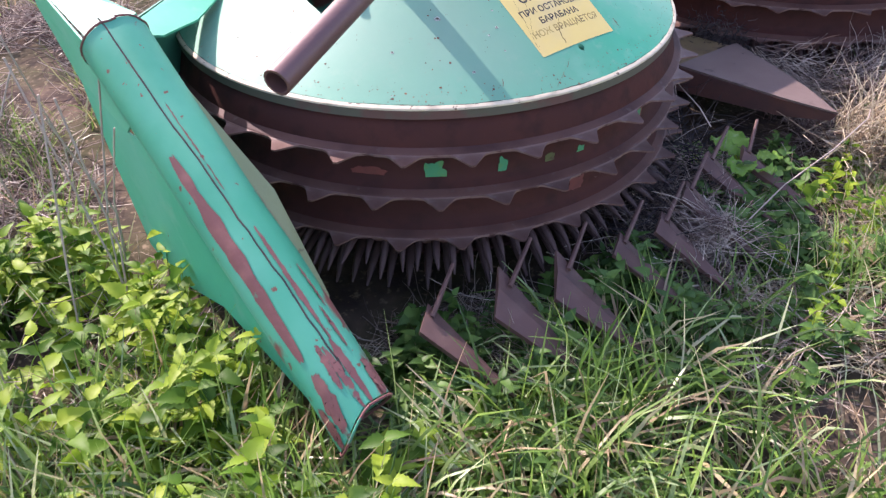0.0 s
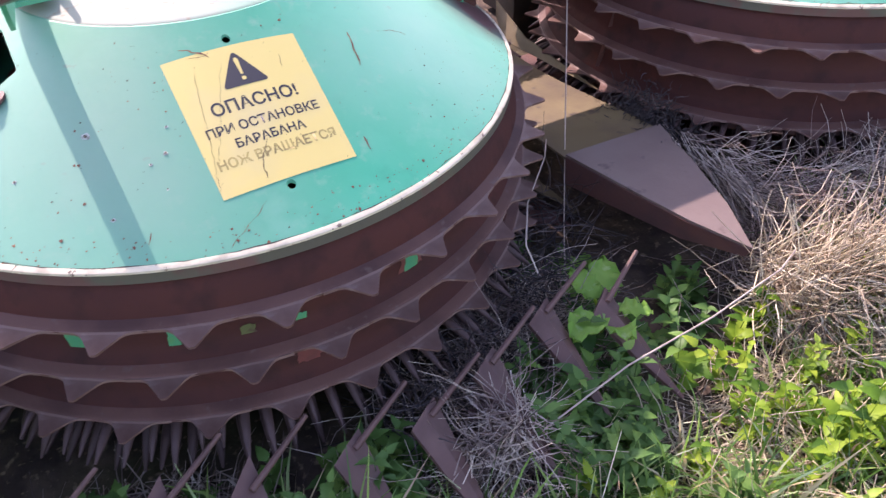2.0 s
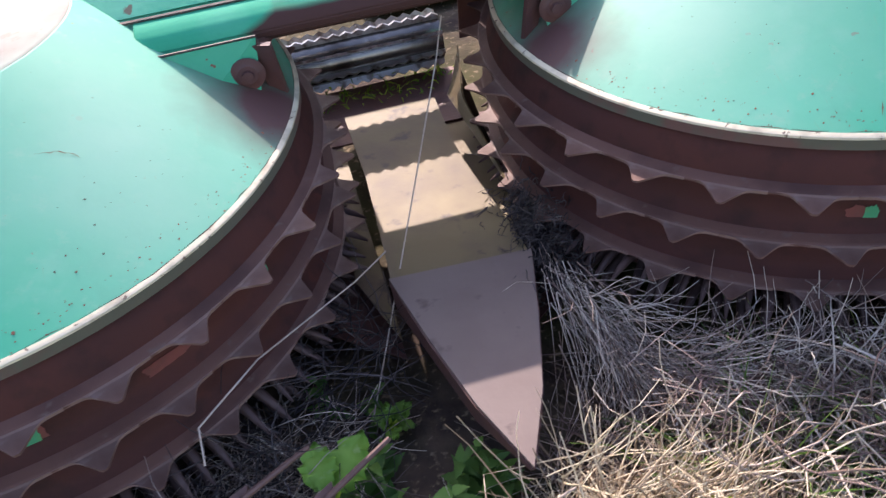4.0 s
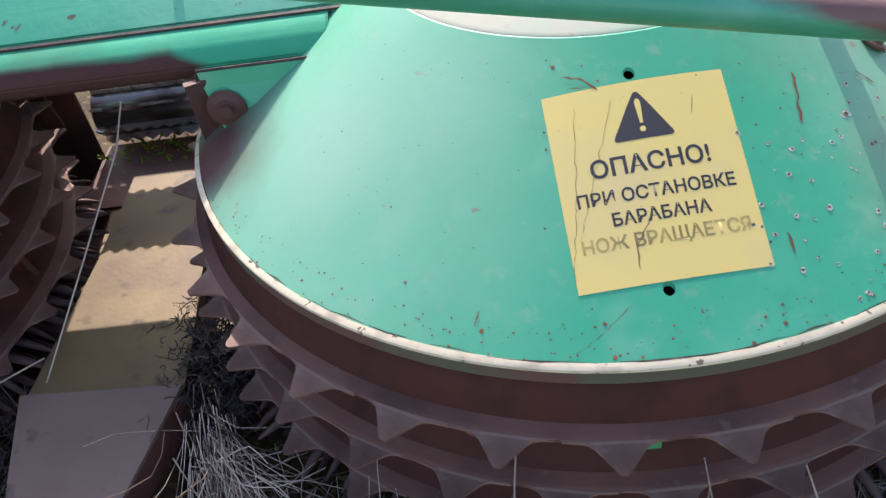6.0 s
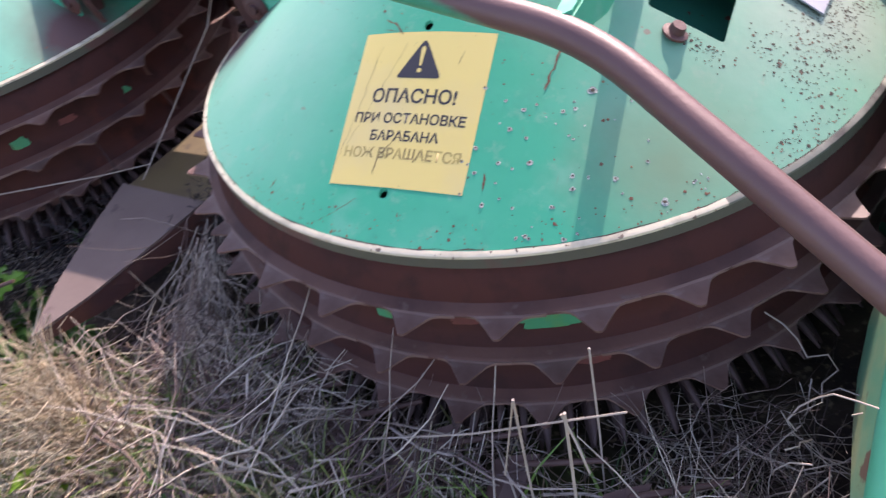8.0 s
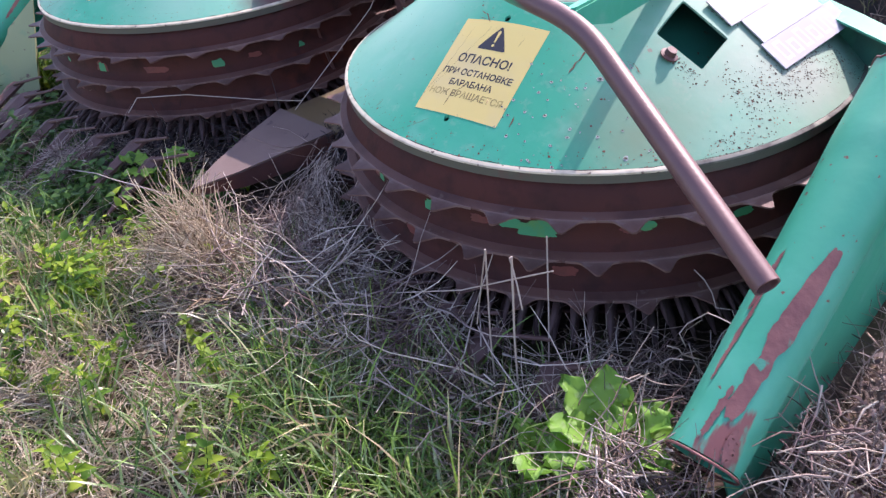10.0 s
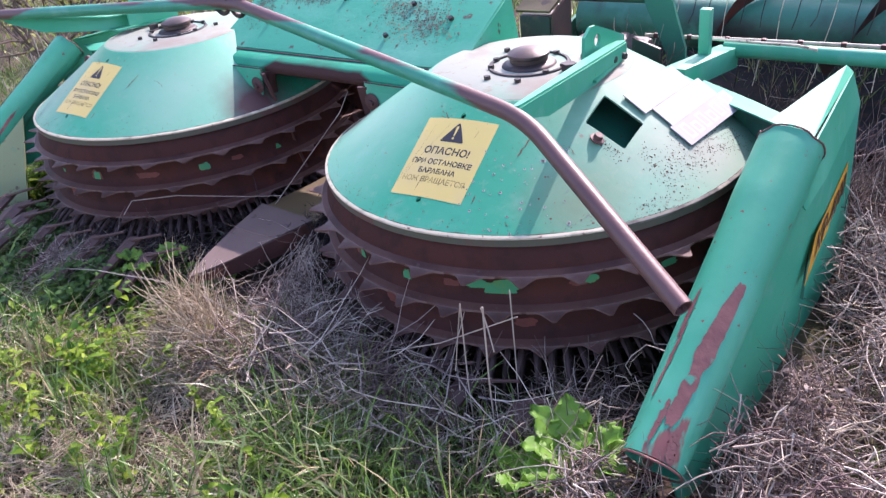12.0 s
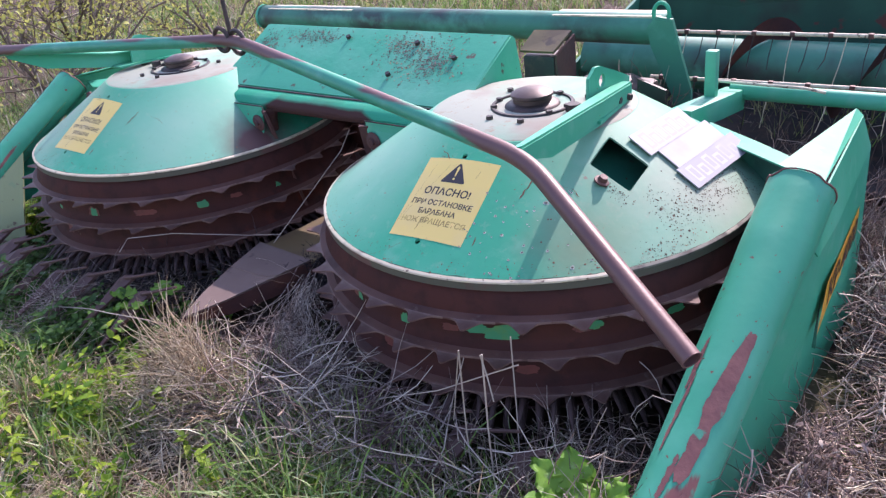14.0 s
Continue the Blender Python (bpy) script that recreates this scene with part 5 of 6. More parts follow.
# lichen and grime specks on the flanks of the covers
def specks(side, n, az, rr, size, material, name, seed):
    r_ = random.Random(seed)
    bm, hearts = bmesh.new(), bmesh.new()
    for _ in range(n):
        a_, q = radians(r_.uniform(*az)) * side, r_.uniform(*rr)
        if side > 0 and (0.30 < q * math.sin(a_) < 0.49 and -0.27 < -q * math.cos(a_) < -0.10):
            continue
        if n > 400 and noise.noise(Vector((q * 9, a_ * 5, 1))) < r_.uniform(-0.10, 0.50) - 0.35 * max(0, abs(a_) - 0.9):
            continue
        c_ = on_cone(0, 0, q, a_, 0.0012)
        k_ = r_.uniform(*size) * (1 if r_.random() < 0.8 else 1.8)
        pts = []
        m_ = 9
        for i in range(m_):
            g_ = 2 * math.pi * i / m_
            rad = k_ * r_.uniform(0.65, 1.15)
            pts.append(bm.verts.new(on_cone(rad * math.cos(g_), rad * math.sin(g_), q, a_, 0.0006)))
        mid = bm.verts.new(c_)
        for i in range(m_):
            bm.faces.new((pts[i], pts[(i + 1) % m_], mid))
        if name == "lichen" and k_ > 0.0022:
            hearts.faces.new([hearts.verts.new(on_cone(0.45 * k_ * r_.uniform(0.6, 1.2) * math.cos(g), 0.45 * k_ * r_.uniform(0.6, 1.2) * math.sin(g), q, a_, 0.0018)) for g in [2 * math.pi * i / 7 for i in range(7)]])
    ob = part(name, bm, material, None)
    if name == "lichen":
        part("lichen_heart", hearts, GRIME, ob)
    else:
        hearts.free()
    return ob
for side, n1, n2 in ((1, 62, 3600), (-1, 8, 60)):
    dr = [o for o in scene.objects if o.name.startswith("cutting_drum") and o.location.x * side > 0][0]
    for ob in (specks(side, n1, (12, 46), (0.48, 0.71), (0.0014, 0.0050), LICHEN, "lichen", 3), specks(side, n2, (54, 104), (0.40, 0.715), (0.0006, 0.0021), GRIME, "grime_specks", 5), specks(side, 34, (-40, 40), (0.36, 0.71), (0.0007, 0.0018), RUSTY, "rust_specks", 8), specks(side, 240, (-75, 75), (0.672, 0.716), (0.0005, 0.0019), RUSTY, "edge_rust", 15), specks(side, 130, (-60, 60), (0.36, 0.70), (0.0004, 0.0012), GRIME, "dirt_specks", 21)):
        ob.parent = dr
        ob.matrix_basis = Matrix()
        tagged(ob, kind="stuff")

# ---- harvester platform standing behind ----
hv = thing("reel_platform", "old green grain platform with auger and tined reel", "farm machine")
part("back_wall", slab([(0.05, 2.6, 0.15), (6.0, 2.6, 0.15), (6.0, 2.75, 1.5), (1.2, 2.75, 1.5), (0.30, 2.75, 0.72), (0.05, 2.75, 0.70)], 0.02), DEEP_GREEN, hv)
part("floor_pan", slab([(0.05, 1.5, 0.10), (6.0, 1.5, 0.10), (6.0, 2.6, 0.14), (0.05, 2.6, 0.14)], 0.02), DARK, hv)
aug = part("auger", tube([(0.10, 2.0, 0.50), (6.0, 2.0, 0.53)], 0.135, 28), SHADED_GRIMY, hv, "green auger drum")
for k in range(8):
    bm = bmesh.new()
    n_ = 40
    x0 = 0.635 + k * 0.62
    A_, B_ = [], []
    for i in range(n_ + 1):
        a_ = -2 * math.pi * i / n_
        x_ = x0 + 0.62 * i / n_
        A_.append(bm.verts.new((x_, 2.0 + 0.13 * math.cos(a_), 0.515 + 0.13 * math.sin(a_))))
        B_.append(bm.verts.new((x_, 2.0 + 0.235 * math.cos(a_), 0.515 + 0.235 * math.sin(a_))))
    for i in range(n_):
        bm.faces.new((A_[i], A_[i + 1], B_[i + 1], B_[i]))
    bmesh.ops.solidify(bm, geom=bm.faces[:], thickness=0.005)
    part("flight", bm, BROWN, aug)
for y_, z_, nm in ((1.5, 0.79, "reel_bar"), (1.25, 0.645, "reel_bar")):
    rb = part(nm, tube([(0.8, y_, z_), (3.0, y_, z_ + 0.03), (5.5, y_, z_ + 0.06)], 0.0085, 10), PALE, hv, "pale reel bar with wire tines")
    for i in range(52):
        x_ = 0.86 + i * 0.078 + random.uniform(-0.012, 0.012)
        zz = z_ + 0.03 * (x_ - 0.8) / 2.2
        part("tine", tube([(x_, y_, zz), (x_ - 0.012, y_ - 0.02, zz - 0.10), (x_ - 0.03 + random.uniform(-0.02, 0.02), y_ - 0.03, zz - random.uniform(0.14, 0.22))], 0.0022, 5), DARK if i % 3 else PALE, rb)
        if i % 2 == 0:
            part("clamp", box((0.022, 0.022, 0.022), (x_, y_, zz), 0.004), BROWN, rb)
part("side_wall", slab([(0.05, 1.7, 0.03), (0.05, 2.75, 0.03), (0.05, 2.75, 0.70), (0.05, 1.7, 0.45)], 0.02), SHADED_GRIMY, hv)

# ---- vegetation ----
rng = np.random.default_rng(7)

def stuff(name, verts, faces, material, label, category):
    me = bpy.data.meshes.new(name)
    me.vertices.add(len(verts))
    me.vertices.foreach_set("co", np.asarray(verts, dtype=np.float32).ravel())
    n = faces.shape[1]
    me.loops.add(faces.size)
    me.polygons.add(len(faces))
    me.polygons.foreach_set("loop_start", np.arange(0, faces.size, n))
    me.loops.foreach_set("vertex_index", faces.ravel().astype(np.int32))
    me.update(calc_edges=True)
    me.materials.append(material)
    me.shade_smooth()
    return tagged(new(name, me), label, category, "", "stuff")

def soil_height(P):
    return np.array([ground_z(float(x), float(y)) for x, y in P])

def unit(v):
    return v / (np.linalg.norm(v, axis=-1, keepdims=True) + 1e-9)

def strips(root, way, length, width, droop, seg=3, twist=None):
    """Curved tapering blades as flat strips: root (n,3), way (n,3) the first direction, droop: how far they bend down."""
    n = len(root)
    side = unit(np.cross(way, np.array([0, 0, 1.0])) + rng.normal(0, 0.35, (n, 3)))
    V = np.zeros((n, (seg + 1) * 2, 3))
    p, d = root.copy(), way.copy()
    for k in range(seg + 1):
        w = width * (1 - 0.92 * (k / seg) ** 1.6) / 2
        V[:, 2 * k] = p - side * w[:, None]
        V[:, 2 * k + 1] = p + side * w[:, None]
        p = p + d * (length / seg)[:, None]
        d = d.copy()
        d[:, 2] -= droop / seg
        d = unit(d)
    F = np.array([(2 * k, 2 * k + 1, 2 * k + 3, 2 * k + 2) for k in range(seg)])
    faces = (F[None] + (np.arange(n) * (seg + 1) * 2)[:, None, None]).reshape(-1, 4)
    return V.reshape(-1, 3), faces

def stalks(root, way, length, radius, bend, seg=5):
    """Three-sided dry stalks that bend at random, with some sharp kinks."""
    n = len(root)
    V = np.zeros((n, (seg + 1) * 3, 3))
    p, d = root.copy(), way.copy()
    curl = rng.normal(0, 1, (n, 3)) * bend * 0.5
    for k in range(seg + 1):
        a = unit(np.cross(d, np.array([0.3, 0.2, 1.0])))
        b = np.cross(d, a)
        r = radius * (1 - 0.6 * k / seg)
        for j in range(3):
            V[:, 3 * k + j] = p + (a * math.cos(2.0944 * j) + b * math.sin(2.0944 * j)) * r[:, None]
        p = p + d * (length / seg)[:, None]
        kink = (rng.random(n) < 0.10)[:, None] * rng.normal(0, 0.7, (n, 3))
        d = unit(d + rng.normal(0, 1, (n, 3)) * bend * 0.6 + curl + kink)
    F = np.array([(3 * k + j, 3 * k + (j + 1) % 3, 3 * k + 3 + (j + 1) % 3, 3 * k + 3 + j) for k in range(seg) for j in range(3)])
    faces = (F[None] + (np.arange(n) * (seg + 1) * 3)[:, None, None]).reshape(-1, 4)
    return V.reshape(-1, 3), faces

def scatter(n, x0, x1, y0, y1, clump=0.0, freq=2.0, seed=0.0, thick=0.0):
    """Random places in a rectangle; clump keeps those where a noise is high; thick: keeps clear of the machine."""
    out = np.zeros((0, 2))
    while len(out) < n:
        P = np.stack([rng.uniform(x0, x1, n), rng.uniform(y0, y1, n)], 1)
        if clump:
            v = np.array([noise.noise(Vector((x * freq, y * freq, seed))) for x, y in P])
            P = P[v > rng.uniform(-clump, clump, n)]
        for s in (-1, 1):
            P = P[np.hypot(P[:, 0] - s * C, P[:, 1]) > 0.72 + thick]
        P = P[~((abs(P[:, 0]) < 0.25) & (P[:, 1] > -0.72) & (P[:, 1] < 0.9))]
        P = P[~((abs(P[:, 0]) > 1.70) & (abs(P[:, 0]) < 1.90) & (P[:, 1] > -0.9) & (P[:, 1] < 0.6))]
        out = np.concatenate([out, P])
    return out[:n]

def rooted(P, sink=0.01):
    return np.column_stack([P, soil_height(P) - sink])

def tufts(n, zone, length, width, lean, droop, clump=0.3, seed=0.0, per=7, spread=0.03, freq=2.0):
    """Blades that grow in tufts."""
    Q = scatter(n // per, *zone, clump, freq, seed)
    P = np.repeat(Q, per, 0) + rng.normal(0, spread, (len(Q) * per, 2))
    root = rooted(P)
    k = len(root)
    az = np.repeat(rng.uniform(0, 6.283, len(Q)), per) + rng.normal(0, 1.3, k)
    ln = np.abs(rng.normal(lean, lean * 0.5, k))
    way = unit(np.column_stack([np.cos(az) * ln, np.sin(az) * ln, np.ones(k)]))
    return strips(root, way, rng.uniform(*length, k), rng.uniform(*width, k), rng.uniform(*droop, k))

def merge(parts_):
    vs, fs, o = [], [], 0
    for v, f in parts_:
        vs.append(v)
        fs.append(f + o)
        o += len(v)
    return np.concatenate(vs), np.concatenate(fs)

# long lush blades before the first drum, shorter ones elsewhere
v, f = merge([
    tufts(700, (-1.25, -0.35, -2.2, -1.06), (0.10, 0.28), (0.005, 0.011), 0.6, (0.7, 2.0), 0.45, 1.2),
    tufts(3000, (-2.6, -1.1, -2.2, -1.08), (0.14, 0.34), (0.007, 0.015), 0.5, (0.7, 2.0), 0.45, 1.0),
    tufts(900, (-2.2, -1.1, -1.35, -0.98), (0.22, 0.40), (0.009, 0.015), 0.7, (1.0, 2.4), 0.4, 1.8),
    tufts(600, (-1.65, -0.4, -1.15, -1.02), (0.10, 0.24), (0.005, 0.010), 0.5, (0.7, 2.0), 0.3, 1.5),
    tufts(3600, (-2.5, -1.9, -1.5, -0.45), (0.14, 0.34), (0.008, 0.016), 0.5, (0.6, 2.0), 0.4, 2.0),
    tufts(6500, (-0.6, 2.0, -2.4, -1.05), (0.06, 0.22), (0.004, 0.011), 0.55, (0.3, 1.8), 0.45, 3.0, per=5, spread=0.04),
    tufts(500, (0.12, 0.55, -0.95, -0.66), (0.10, 0.26), (0.004, 0.008), 0.7, (0.8, 2.0), 0.2, 3.7),
    tufts(2300, (0.35, 1.75, -1.3, -0.82), (0.10, 0.30), (0.0045, 0.010), 0.6, (0.6, 2.0), 0.35, 3.5),
    tufts(2200, (-2.9, -1.25, 0.5, 2.2), (0.10, 0.28), (0.004, 0.010), 0.5, (0.4, 1.6), 0.3, 4.4),
    tufts(7000, (-4.6, -1.98, -1.2, 3.0), (0.12, 0.32), (0.004, 0.009), 0.4, (0.3, 1.4), 0.5, 4.0),
    tufts(2200, (1.98, 4.0, -1.8, 0.1), (0.06, 0.16), (0.003, 0.006), 0.4, (0.3, 1.2), 0.2, 5.0),
    tufts(26000, (-9.0, 3.0, 2.0, 10.0), (0.12, 0.30), (0.006, 0.014), 0.4, (0.3, 1.2), 0.5, 6.0),
    tufts(9000, (-7.0, 7.0, -7.0, -2.35), (0.10, 0.26), (0.007, 0.015), 0.5, (0.4, 1.6), 0.4, 11.0),
    tufts(8000, (-8.0, -2.6, -2.35, 6.0), (0.10, 0.28), (0.007, 0.015), 0.5, (0.4, 1.6), 0.4, 12.0),
    tufts(4500, (2.9, 8.0, -2.35, 1.3), (0.10, 0.24), (0.007, 0.014), 0.5, (0.4, 1.6), 0.4, 13.0),
    tufts(4500, (1.0, 8.0, 3.0, 8.0), (0.10, 0.28), (0.008, 0.016), 0.5, (0.4, 1.6), 0.4, 14.0),
])
stuff("grass", v, f, GRASS, "fresh green grass blades in tufts round the machine", "grass")

def straw(n, zone, z, length, radius, flat, clump=0.3, seed=0.0, bend=0.25, freq=2.5):
    P = scatter(n, *zone, clump, freq, seed)
    root = rooted(P, 0.0)
    root[:, 2] += rng.uniform(0, 1, n) ** 1.5 * z
    az = rng.uniform(0, 6.283, n)
    way = unit(np.column_stack([np.cos(az), np.sin(az), rng.normal(0, flat, n)]))
    return stalks(root - way * 0.05, way, rng.uniform(*length, n), rng.uniform(*radius, n), bend)

def upright_straw(n, zone, length):
    P = scatter(n, *zone)
    az = rng.uniform(0, 6.283, n)
    ln = np.abs(rng.normal(0, 0.35, n))
    way = unit(np.column_stack([np.cos(az) * ln, np.sin(az) * ln, np.ones(n)]))
    return stalks(rooted(P, 0.0), way, rng.uniform(*length, n), rng.uniform(0.0011, 0.0024, n), 0.2)

def laid_straw(n, a, b, across, high, length, radius, way, spread, bend=0.12):
    """Stalks lying mostly one way: roots along the line from a to b, strewn across it."""
    k = rng.uniform(0, 1, n)
    root = np.array(a) + (np.array(b) - np.array(a)) * k[:, None] + rng.normal(0, 1, (n, 3)) * np.array([across, across, 0]) + np.column_stack([np.zeros((n, 2)), rng.uniform(0, 1, n) ** 1.4 * high])
    w = unit(np.array(way) + rng.normal(0, spread, (n, 3)))
    return stalks(root, w, rng.uniform(*length, n), rng.uniform(*radius, n), bend)

v, f = merge([
    laid_straw(230, (0.20, -0.44, 0.26), (0.34, -0.72, 0.18), 0.03, 0.10, (0.14, 0.38), (0.0008, 0.0017), (0.35, -0.6, -0.25), 0.28, 0.28),
    laid_straw(420, (0.30, -0.70, 0.20), (0.75, -0.84, 0.16), 0.035, 0.13, (0.10, 0.30), (0.0008, 0.0018), (0.75, -0.45, -0.05), 0.40, 0.35),
    laid_straw(90, (0.20, -0.40, 0.30), (0.26, -0.62, 0.22), 0.02, 0.04, (0.22, 0.40), (0.0009, 0.0016), (0.10, -0.7, -0.45), 0.12, 0.05),
    straw(560, (0.3, 1.75, -1.10, -0.80), 0.20, (0.14, 0.44), (0.0016, 0.0036), 0.36, 0.45, 1.0),
    straw(950, (1.90, 2.25, -0.9, 0.7), 0.26, (0.08, 0.26), (0.0015, 0.0034), 0.6, 0.1, 1.3, 0.35),
    straw(420, (1.30, 1.72, -0.95, -0.50), 0.16, (0.10, 0.30), (0.0008, 0.0020), 0.6, 0.1, 1.3, 0.35),
    straw(800, (0.3, 1.75, -1.15, -0.80), 0.15, (0.06, 0.22), (0.0011, 0.0023), 0.5, 0.5, 1.7, 0.4),
    straw(500, (0.04, 0.45, -1.05, -0.62), 0.10, (0.10, 0.30), (0.0011, 0.0023), 0.35, 0.35, 2.0),
    straw(2600, (1.95, 2.7, -1.4, 1.2), 0.16, (0.08, 0.30), (0.0014, 0.0036), 0.4, 0.25, 4.5),
    straw(420, (1.62, 2.02, -1.10, -0.84), 0.20, (0.08, 0.30), (0.0012, 0.0028), 0.6, 0.1, 1.9, 0.35),
    upright_straw(90, (1.62, 2.0, -1.08, -0.90), (0.15, 0.30)),
    straw(240, (0.30, 0.70, -1.0, -0.80), 0.20, (0.10, 0.30), (0.0012, 0.0028), 0.5, 0.25, 2.9, 0.3),
    upright_straw(50, (0.16, 0.30, -0.80, -0.50), (0.12, 0.26)),
    upright_straw(420, (1.25, 3.6, 0.45, 1.5), (0.22, 0.50)),
    upright_straw(200, (0.3, 1.6, -1.05, -0.80), (0.10, 0.26)),
    straw(260, (-1.75, -0.2, -0.98, -0.72), 0.08, (0.08, 0.26), (0.001, 0.0022), 0.30, 0.2, 9.0),
    straw(300, (-1.1, 0.0, -1.1, -0.85), 0.03, (0.10, 0.34), (0.001, 0.002), 0.30, 0.3, 3.0),
    straw(220, (-1.0, -0.55, -1.35, -1.02), 0.08, (0.10, 0.34), (0.0010, 0.0022), 0.30, 0.2, 4.1, 0.25),
    straw(700, (-0.98, -0.68, -1.0, -0.80), 0.15, (0.08, 0.26), (0.001, 0.002), 0.35, 0.1, 3.5, 0.35),
    straw(5000, (1.98, 4.2, -1.8, 2.0), 0.15, (0.10, 0.32), (0.0014, 0.0034), 0.35, 0.25, 4.0),
    straw(800, (-1.7, -0.35, -0.92, -0.58), 0.03, (0.06, 0.22), (0.0009, 0.0022), 0.15, 0.2, 6.2, 0.3),
    straw(420, (-0.95, -0.20, -0.80, -0.52), 0.14, (0.10, 0.30), (0.0008, 0.0018), 0.5, 0.2, 5.1, 0.3),
    straw(3200, (-2.9, -1.25, 0.55, 2.4), 0.10, (0.1, 0.35), (0.0014, 0.0032), 0.5, 0.2, 6.9),
    straw(1800, (-3.4, -2.0, 0.15, 1.9), 0.14, (0.1, 0.35), (0.0012, 0.0028), 0.6, 0.2, 6.6),
    straw(500, (0.35, 1.65, -0.86, -0.72), 0.20, (0.10, 0.30), (0.0009, 0.0020), 0.6, 0.2, 1.1, 0.3),
    straw(4200, (-4.4, -1.98, -0.6, 3.0), 0.16, (0.1, 0.4), (0.001, 0.0025), 0.6, 0.3, 6.0),
    straw(5000, (-9.0, 3.0, 1.8, 9.0), 0.15, (0.1, 0.4), (0.002, 0.004), 0.6, 0.3, 8.0),
])
stuff("dry_straw", v, f, STRAW, "grey and tan tangled dry grass stalks", "straw")

v, f = merge([
    straw(420, (-0.02, 0.52, -1.20, -0.93), 0.10, (0.06, 0.22), (0.0016, 0.0034), 0.7, 0.1, 1.3, 0.35),
    upright_straw(60, (-0.02, 0.42, -1.14, -0.92), (0.10, 0.22)),
    straw(480, (0.0, 0.50, -1.20, -0.92), 0.11, (0.06, 0.20), (0.0012, 0.0028), 0.8, 0.1, 1.35, 0.4),
    straw(380, (-0.04, 0.45, -1.18, -0.92), 0.14, (0.08, 0.22), (0.0011, 0.0026), 0.7, 0.1, 2.5),
    tufts(3600, (-0.7, 2.0, -2.4, -1.12), (0.06, 0.16), (0.003, 0.006), 1.0, (0.8, 2.0), 0.3, 9.0),
    straw(11000, (-0.8, 2.2, -2.4, -1.05), 0.045, (0.04, 0.17), (0.0008, 0.0020), 0.30, 0.7, 5.0, 0.3, 1.6),
    straw(300, (-0.85, -0.25, -1.6, -0.95), 0.04, (0.10, 0.32), (0.0011, 0.0026), 0.4, 0.35, 9.5, 0.3),
    straw(1300, (-2.4, -0.8, -2.2, -1.0), 0.03, (0.08, 0.2), (0.001, 0.002), 0.2, 0.3, 7.0),
    straw(1100, (-0.42, 0.38, -1.7, -1.06), 0.05, (0.08, 0.28), (0.0010, 0.0022), 0.45, 0.35, 2.2, 0.35),
    laid_straw(500, (0.04, -0.93, 0.18), (0.36, -1.04, 0.16), 0.05, 0.12, (0.10, 0.28), (0.0012, 0.0026), (0.1, -0.35, 0.6), 0.45, 0.15),
    straw(1500, (1.98, 3.2, -1.6, 1.2), 0.18, (0.06, 0.24), (0.0012, 0.0030), 0.5, 0.2, 4.2, 0.35),
])
stuff("hay", v, f, HAY, "pale tan hay heaped at the snout and strewn in the grass", "hay")

# moss and sprouts lying before the feed roller
k_ = 150
P = np.column_stack([rng.uniform(-0.33, 0.24, k_), rng.normal(0.635, 0.035, k_), rng.uniform(0.205, 0.235, k_)])
W = unit(rng.normal(0, 1, (k_, 3)) * np.array([1, 1, 0.4]) + np.array([0, 0, 0.9]))
v, f = strips(P, W, rng.uniform(0.015, 0.045, k_), rng.uniform(0.005, 0.011, k_), rng.uniform(0.3, 1.5, k_))
stuff("roller_litter", v, f, LEAF, "green sprouts and moss before the feed roller", "litter")
k_ = 1800
P = np.array([0.20, -0.30, 0.27]) + rng.normal(0, 1, (k_, 3)) * np.array([0.04, 0.07, 0.05])
v, f = stalks(P, unit(rng.normal(0, 1, (k_, 3))), rng.uniform(0.02, 0.05, k_), rng.uniform(0.001, 0.0022, k_), 0.5)
k_ = 420
az_ = np.radians(rng.uniform(2, 66, k_))
q_ = rng.uniform(0.70, 0.92, k_)
P = np.column_stack([-C + q_ * np.sin(az_), -q_ * np.cos(az_), rng.uniform(0.10, 0.27, k_)])
v, f = merge([(v, f), stalks(P, unit(rng.normal(0, 1, (k_, 3)) * np.array([1, 1, 0.35])), rng.uniform(0.08, 0.26, k_), rng.uniform(0.0010, 0.0024, k_), 0.3)])
stuff("chaff", v, f, CHAFF, "dark matted chaff and stalks caught beside the channel", "chaff")

# dead climbing weed heaped against the second divider: thin stems and crumpled dry leaves
k_ = 520
P = np.column_stack([1.955 + np.abs(rng.normal(0, 0.05, k_)), rng.uniform(-0.95, -0.30, k_), np.zeros(k_)])
P[:, 2] = 0.10 + rng.uniform(0, 1, k_) ** 1.3 * (0.16 + 0.14 * np.exp(-((P[:, 1] + 0.52) / 0.14) ** 2))
W = unit(rng.normal(0, 1, (k_, 3)) + np.array([0.1, 0, 0.3]))
v1 = stalks(P, W, rng.uniform(0.05, 0.20, k_), rng.uniform(0.0007, 0.0016, k_), 0.5)
k_ = 1100
P = np.column_stack([1.955 + np.abs(rng.normal(0, 0.06, k_)), rng.uniform(-0.98, -0.30, k_), np.zeros(k_)])
P[:, 2] = 0.10 + rng.uniform(0, 1, k_) ** 1.3 * (0.14 + 0.14 * np.exp(-((P[:, 1] + 0.52) / 0.14) ** 2))
v2 = strips(P, unit(rng.normal(0, 1, (k_, 3))), rng.uniform(0.012, 0.035, k_), rng.uniform(0.006, 0.014, k_), rng.uniform(0.8, 3.0, k_))
v, f = merge([v1, v2])
stuff("dead_vines", v, f, DEAD, "brown dead vines with crumpled leaves against the divider", "vines")

